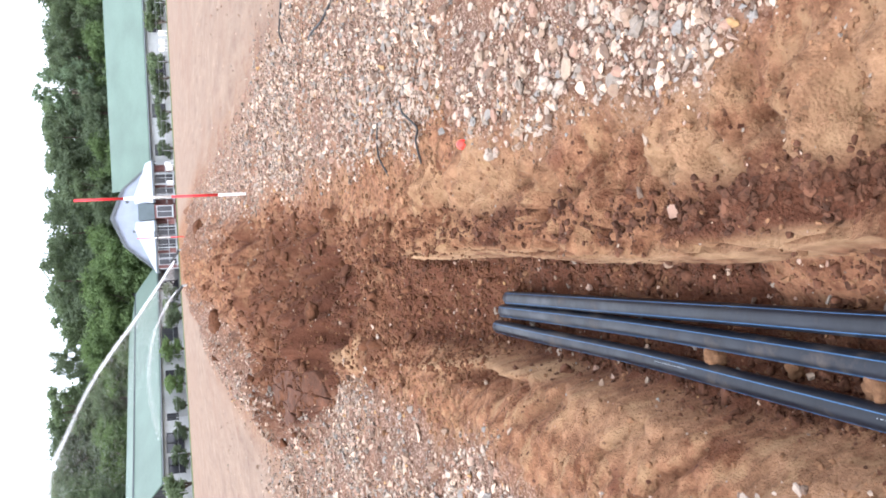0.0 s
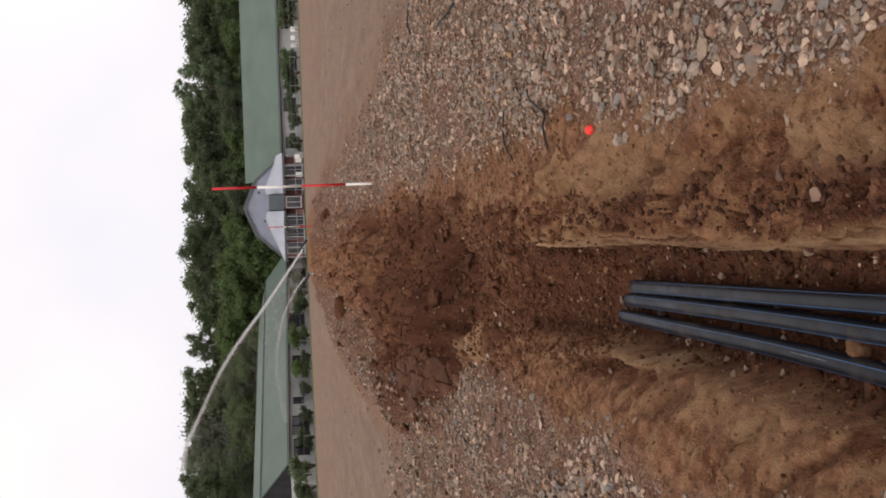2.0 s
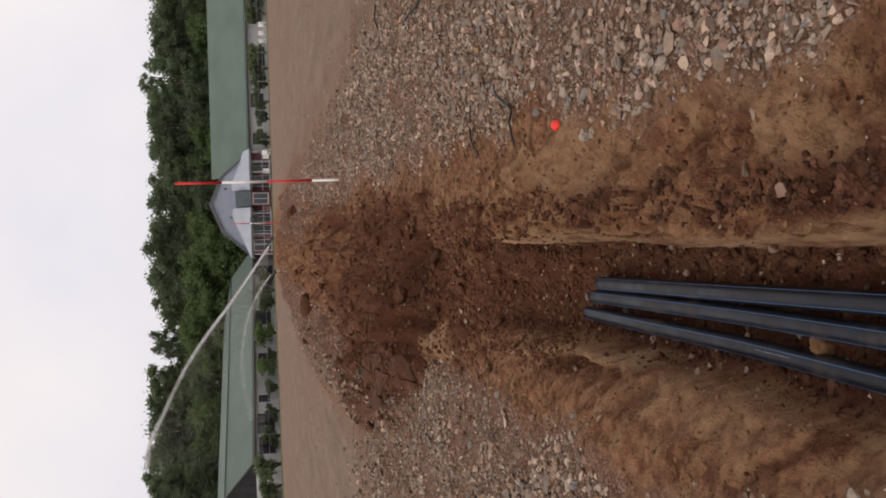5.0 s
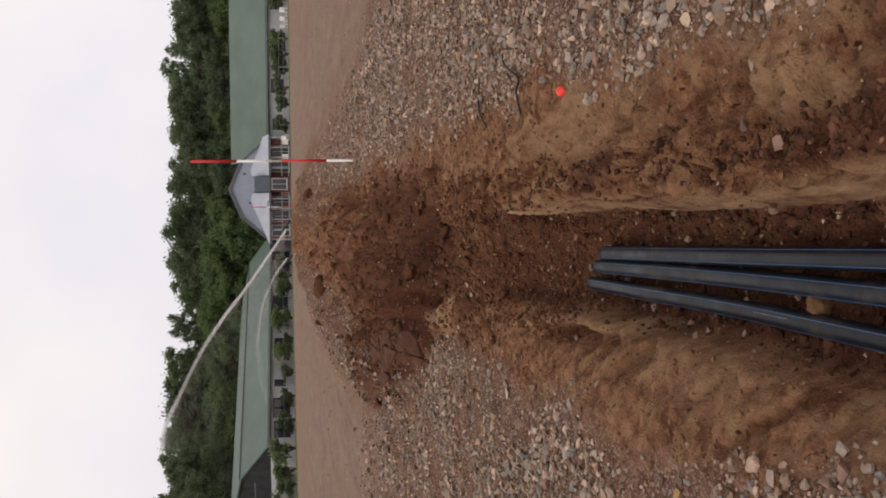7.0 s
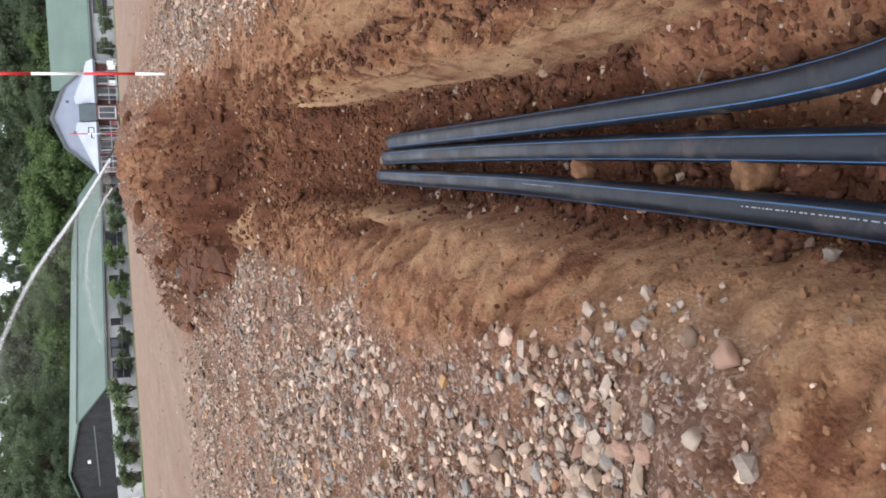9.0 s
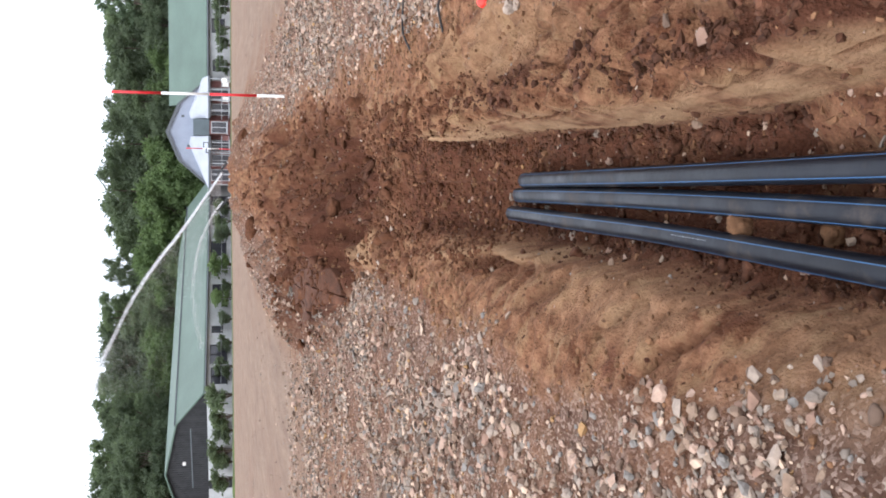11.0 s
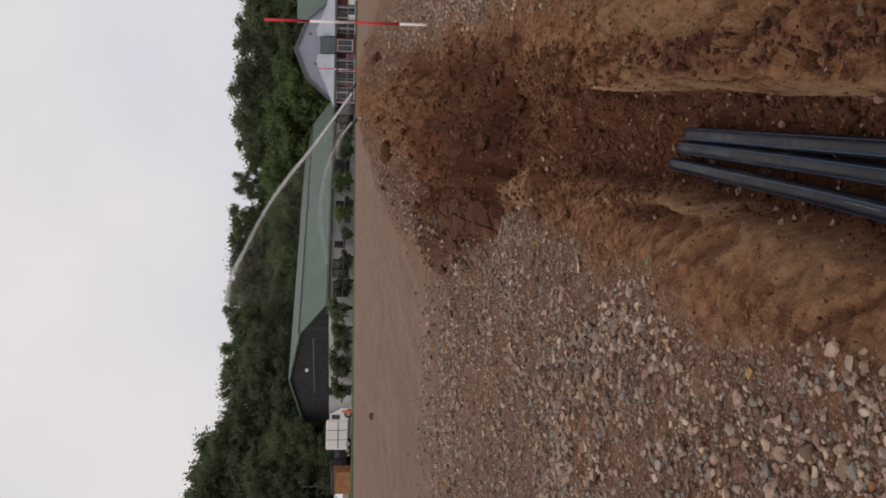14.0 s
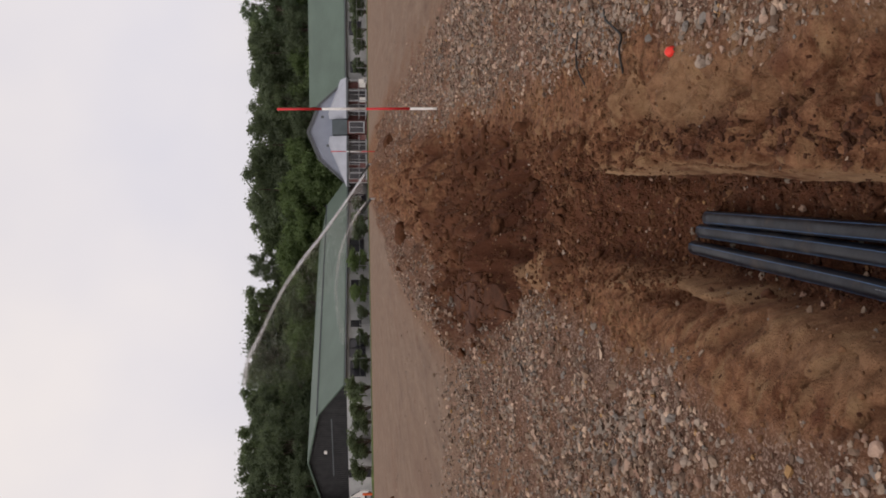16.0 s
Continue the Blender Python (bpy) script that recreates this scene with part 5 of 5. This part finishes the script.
for name, n, xr, y0, y1, keep, shapes, lo, mid, hi, smooth, seed in (
        ("gravel", 40000, (-2.6, 2.1), 0.45, 3.6, clumps, ROUND, 0.0028, 0.0056, 0.018, False, 201),
        ("gravel", 150000, (-4.6, 2.6), 2.4, 9.5, lambda x, y: clumps(x, y) * ss(9.4, 6.0, y), SPLIT, 0.004, 0.0095, 0.028, False, 202),
        ("gravel", 140000, (-5.5, 2.2), 5.5, 25.0, clumps, SPLIT, 0.006, 0.0135, 0.036, False, 203),
        ("gravel", 24000, (-1.6, 1.5), 0.4, 4.0, lambda x, y: 0.1 + 0.3 * stony(x, y), PLAIN, 0.0016, 0.003, 0.007, False, 204),
        ("gravel", 2600, (0.3, 2.1), 0.85, 2.9, clumps, ROUND, 0.008, 0.012, 0.022, False, 205),
        ("gravel", 5200, (-2.4, -0.1), 0.45, 3.0, clumps, ROUND, 0.007, 0.0102, 0.02, False, 206),
        ("gravel", 5500, (-3.4, 2.4), 2.3, 7.0, clumps, PLAIN, 0.009, 0.013, 0.026, False, 208),
        ("gravel", 15000, (0.25, 2.5), 0.85, 5.0, lambda x, y: stony(x, y) * np.clip(0.65 + 0.9 * fbm(x, y, 0.5, 2, 97), 0.2, 1), PLAIN, 0.0035, 0.0068, 0.02, False, 210),
        ("gravel", 7000, (-8, 5), 4.0, 11.0, lambda x, y: 0.35 * ss(11, 6, y), PLAIN, 0.005, 0.009, 0.02, False, 209),
        ("gravel", 9000, (-14, 8), 8.0, 34.0, lambda x, y: 0.3 * ss(34, 10, y), SPLIT, 0.007, 0.013, 0.03, False, 211),
        ("gravel", 420, (-0.22, 0.2), 0.5, 3.4, lambda x, y: 0.8 + 0 * x, ROUND, 0.003, 0.006, 0.014, False, 212),
        ("gravel", 1500, (-1.2, 0.9), 3.0, 9.0, lambda x, y: 0.35 + 0 * x, PLAIN, 0.005, 0.009, 0.02, False, 207)):
    gx, gy = sample(n, xr, y0, y1, n > 20000, keep, seed, 0.1)
    scatter(name, shapes, gx, gy, sizes(len(gx), lo, mid, hi, seed), M_STONES, seed, 0.32, smooth, "loose grey and tan gravel and pebbles on soil", "gravel")


def spoil(x, y):
    h = height(x, y)
    return np.clip(h[1], 0, 1) * (1 - 0.75 * stony(x, y))


def trench_floor(x, y):
    h = height(x, y)
    return (1 - h[3]) * h[6] * (0.25 + 0.75 * ss(0.08, 0.15, np.abs(x + 0.02))) * np.clip(0.25 + ss(1.2, 1.5, y) * ss(0.0, 0.08, x) + ss(0.02, -0.06, x) * 0.7, 0, 1)


for n, xr, y0, y1, keep, shapes, lo, mid, hi, seed, m in (
        (12000, (-1.6, 1.2), 3.2, 8.0, spoil, SMALL_LUMPS, 0.004, 0.008, 0.02, 301, M_CLOD), (1100, (-1.6, 1.2), 3.3, 8.5, spoil, LUMPS, 0.01, 0.016, 0.06, 305, M_CLOD),
        (4500, (-2.0, 1.6), 6.0, 16.0, spoil, SMALL_LUMPS, 0.008, 0.016, 0.06, 302, M_CLOD),
        (5000, (-0.24, 0.24), 0.45, 3.6, trench_floor, LUMPS, 0.003, 0.006, 0.02, 303, M_CLOD_DARK), (12000, (-0.24, 0.24), 0.45, 3.6, trench_floor, SMALL_LUMPS, 0.0015, 0.0034, 0.01, 307, M_CLOD_DARK), (6000, (-0.3, 0.35), 2.5, 4.2, lambda x, y: 0.8 + 0 * x, SMALL_LUMPS, 0.003, 0.0055, 0.014, 306, M_CLOD)):
    gx, gy = sample(n, xr, y0, y1, 1, keep, seed)
    scatter("soil_clods", shapes, gx, gy, sizes(len(gx), lo, mid, hi, seed), m, seed, 0.1, shapes is LUMPS, "loose dark brown crumbs and clods of soil", "soil")


# clods in the hollow and on the front of the heap, each on its own
CLODS = [rock_mesh("clod_shape", 2, k, 0.75, 0.8, M_CLOD_DARK) for k in range(60, 66)]
for n, xr, y0, y1, keep, mid, seed in ((560, (-0.45, 0.3), 4.15, 5.7, pit, 0.016, 308), (460, (-1.1, 0.3), 4.9, 7.5, spoil, 0.02, 309)):
    gx, gy = sample(n, xr, y0, y1, 1, keep, seed)
    turn = random.Random(seed)
    for k, (a, b, r) in enumerate(list(zip(gx, gy, sizes(len(gx), 0.009, mid, 0.055, seed)))[:150]):
        cl = new("clod", CLODS[k % len(CLODS)])
        cl.parent = ground
        cl.matrix_basis = pose(float(a), float(b), surf(a, b) + 0.15 * float(r), turn.uniform(-25, 25), turn.uniform(-25, 25), turn.uniform(0, 360)) @ Matrix.Diagonal((float(r) * 1.1, float(r), float(r), 1))


def cut_face(name, label, y0, y1, profile, pale, rough, seed, crumble=0.0):
    """A cut bank of soil along the trench, overhanging a little: profile(y) gives its section from top to foot."""
    ys = np.arange(y0, y1, 0.012)
    v, n = [], None
    for y in ys:
        sec = profile(float(y))
        pts = []
        for (xa, za), (xb, zb) in zip(sec, sec[1:]):
            for k in range(5):
                pts.append((xa + (xb - xa) * k / 5, zb * k / 5 + za * (1 - k / 5)))
        pts.append(sec[-1])
        n = len(pts)
        for x, z in pts:
            p = Vector((x * 1.0, y, z))
            a = len(pts) and (len(v) % len(pts)) / len(pts)
            loose = 1 + crumble * max(0.0, min(1.0, (0.62 - a) / 0.25))
            d = rough * (loose - 1) * (noise.noise(Vector((x * 12, y * 22, z * 14)) + Vector((0, seed, 4))) + 0.5 * noise.noise(Vector((x * 30, y * 38, z * 34)))) + rough * (0.5 * noise.noise(Vector((x * 14, y * 6, z * 30)) + Vector((seed, 0, 0))) + 0.9 * noise.noise(Vector((x * 45, y * 28, z * 60)) + Vector((0, seed, 0))))
            v.append((x + d, y, z + 0.5 * d - 0.35 * (float(grooves(np.array([x]), np.array([y]))[0]) if x < 0 else 0)))
    f = [(a * n + b, a * n + b + 1, (a + 1) * n + b + 1, (a + 1) * n + b) for a in range(len(ys) - 1) for b in range(n - 1)]
    me = bpy.data.meshes.new(name)
    me.from_pydata(v, [], f)
    me.polygons.foreach_set("use_smooth", [True] * len(me.polygons))
    me.materials.append(M_SOIL)
    kinds = me.color_attributes.new("soil", "FLOAT_COLOR", "POINT")
    co = np.array(v)
    along = np.tile(np.linspace(0, 1, n), len(ys))
    sandy = np.interp(along, *pale) * np.clip(0.62 + 0.6 * fbm(co[:, 0] * 0.6 + co[:, 2], co[:, 1], 0.22, 3, seed) + 0.55 * fbm(co[:, 2] + 0.12 * co[:, 1], co[:, 1] * 0.22, 0.03, 3, seed + 2), 0, 1.2)
    # Dark soil patches in the upper part; undercut shade painted along the foot.
    damp_shade = np.clip(ss(0.75, 0.95, along) * 0.8 + min(crumble, 1) * ss(0.62, 0.4, along) * ss(-0.2, 0.35, fbm(co[:, 0] * 0.6, co[:, 1], 0.07, 3, seed + 5)), 0, 1)
    kinds.data.foreach_set("color", np.stack([damp_shade, np.clip(sandy, 0, 1), 0 * along, 0 * along], -1).astype(np.float32).ravel())
    ob = new(name, me)
    ob.parent = ground
    ob["label"] = label
    return ob


def right_section(y):
    r = float(edges(np.array([y]))[0][0])
    fade = float(ss(3.35, 2.7, np.array([y]))[0])
    fz, top = float(floor_z(np.array([y]))[0]), -0.1
    lift = 0.02 + 0.05 * fade * (1 + 0.4 * noise.noise(Vector((y * 3, 0, 0))))
    foot = fz + lift
    return [(r + 0.09, top - 0.09), (r + 0.04, top - 0.06), (r + 0.022, top - 0.05), (r + 0.012, top * 0.5 + foot * 0.5), (r + 0.0, foot + 0.012), (r + 0.002, foot - 0.006), (r + 0.03, foot - 0.012), (r + 0.07, foot - 0.03)]


cut_face("trench_face", "pale smooth cut face of sandy subsoil", -1.5, 3.3, right_section, ([0, 0.25, 0.36, 0.5, 0.7, 0.8, 1], [0.0, 0.3, 0.85, 1.0, 1.0, 0.5, 0]), 0.007, 3, 0.35)


def big_clod(label, x, y, size, flat, seed, long=1.0, turn=0, material=None):
    c = thing("clod", label, "clod", "large clods", (x, y, surf(x, y)), turn)
    bm = bmesh.new()
    bmesh.ops.create_icosphere(bm, subdivisions=4, radius=1.0)
    off = Vector((seed, seed * 2.3, seed * 0.7))
    for v in bm.verts:
        k = 1 + 0.3 * noise.noise(v.co * 1.3 + off) + 0.16 * noise.noise(v.co * 3.1 + off) + 0.07 * noise.noise(v.co * 8 + off)
        v.co = Vector((v.co.x * size * 1.2, v.co.y * size * long, v.co.z * size * flat)) * k + Vector((0, 0, size * flat * 0.25))
    part("lump", bm, material or M_CLOD, c, smooth=True)


for x, y, s, fl, seed in ((-0.05, 9.2, 0.16, 0.7, 9), (-0.78, 12.9, 0.16, 0.75, 11), (-0.95, 11.6, 0.1, 0.7, 13), (-0.2, 5.3, 0.07, 0.7, 15), (0.1, 4.9, 0.06, 0.7, 17),
                          (-0.35, 4.6, 0.07, 0.6, 19), (0.3, 7.5, 0.09, 0.6, 21), (-0.45, 7.8, 0.1, 0.6, 23), (-0.066, 1.34, 0.026, 1.2, 29), (-0.068, 0.85, 0.029, 1.2, 31), (-0.082, 0.88, 0.024, 1.1, 33), (-0.07, 1.12, 0.022, 1.0, 35), (0.42, 6.2, 0.08, 0.6, 37), (0.1, 14.5, 0.15, 0.6, 39), (0.75, 18.0, 0.2, 0.6, 41)):
    if s < 0.03:
        big_clod("crumbly pale brown lump of soil between the pipes", x, y, s, fl, seed, material=M_CRUMB)
    else:
        big_clod("rough lump of dark brown soil on the spoil", x, y, s, fl, seed)


# a slab of smooth mud, cracked into plates
M_MUD = mat("drying_mud", (0.09, 0.038, 0.021), 0.9, spots=0.45, scale=9, fine=70, bump=0.9, depth=0.016, spec=0.15)
mud = thing("mud_slab", "smooth slab of brown mud cracked into plates", "mud", "", (0, 0, 0))
mr = random.Random(31)
knots = {}
for i in range(5):
    for j in range(6):
        knots[i, j] = Vector((-0.28 + 0.14 * i + mr.uniform(-0.06, 0.06), -0.78 + 0.31 * j + 0.12 * (i % 2) + mr.uniform(-0.14, 0.14), 0))
for i in range(4):
    for j in range(5):
        ring = [knots[i, j], knots[i + 1, j], knots[i + 1, j + 1], knots[i, j + 1]]
        mid = sum(ring, Vector()) / 4
        if (mid.x / 0.24) ** 2 + (mid.y / 0.72) ** 2 > mr.uniform(0.75, 1.1):
            continue
        tx, ty, rise = mr.uniform(-0.08, 0.08), mr.uniform(-0.04, 0.04), mr.uniform(-0.004, 0.012)
        pts = []
        for k in range(4):
            a, b = ring[k], ring[(k + 1) % 4]
            for f in (0.08, 0.5, 0.92):
                q = mid + (a.lerp(b, f) - mid) * mr.uniform(0.88, 0.97)
                y = 5.65 + q.y * 1.05
                pts.append((-0.66 - 0.1 * (y - 4.9) + q.x * 0.85, y, float(slab_plane(y)) + rise + tx * (q.x - mid.x) + ty * (q.y - mid.y) - 0.03))
        bm = prism(bmesh.new(), pts, (0, 0, 0.045))
        bmesh.ops.bevel(bm, geom=bm.edges[:], offset=0.008, segments=2, affect="EDGES", profile=0.6)
        bmesh.ops.triangulate(bm, faces=bm.faces)
        bmesh.ops.subdivide_edges(bm, edges=bm.edges[:], cuts=1)
        for w in bm.verts:
            w.co.z += 0.014 * noise.noise(w.co * 9) + 0.01 * noise.noise(w.co * 25)
        part("plate", bm, M_MUD, mud, smooth=True)


def bare(x, y):
    h = height(x, y)
    return (1 - 0.35 * ss(-0.15, -0.2, x) * ss(-0.5, -0.42, x) * ss(3.0, 2.5, y)) * (1 - 0.8 * stony(x, y)) * (0.35 + 0.65 * ss(0.0, 0.5, fbm(x, y, 0.12, 3, 95))) * (1 - 0.6 * (1 - h[3]) * h[6]) * (1 - 0.8 * ss(0.17, 0.2, x) * ss(0.36, 0.3, x) * ss(3.4, 3.0, y))


for n, xr, y0, y1, lo, mid, hi, seed in ((26000, (-1.0, 1.0), 0.4, 4.2, 0.0018, 0.0034, 0.011, 401), (14000, (-0.9, 1.0), 2.4, 6.0, 0.003, 0.006, 0.018, 402)):
    gx, gy = sample(n, xr, y0, y1, 1, bare, seed, 0.2)
    scatter("soil_crumbs", SMALL_LUMPS if mid < 0.01 else LUMPS, gx, gy, sizes(len(gx), lo, mid, hi, seed), M_CRUMB, seed, 0.1, False, "loose brown crumbs of dry sandy soil", "soil")


def brink(x, y):
    """The crumbled upper edge of the steep trench wall."""
    r = edges(y)[0]
    return np.exp(-((x - r - 0.108) / 0.042) ** 2) * ss(3.4, 3.0, y)


for n, lo, mid, hi, shapes, seed, m in ((9000, 0.003, 0.006, 0.014, SMALL_LUMPS, 501, M_CLOD_DARK), (2600, 0.005, 0.0085, 0.02, SPLIT, 502, M_CLOD_DARK)):
    gx, gy = sample(n, (0.15, 0.5), 0.5, 3.4, 1, brink, seed)
    scatter("soil_crumbs", shapes, gx, gy, sizes(len(gx), lo, mid, hi, seed), m, seed, 0.05, False, "loose brown crumbs of dry sandy soil", "soil")
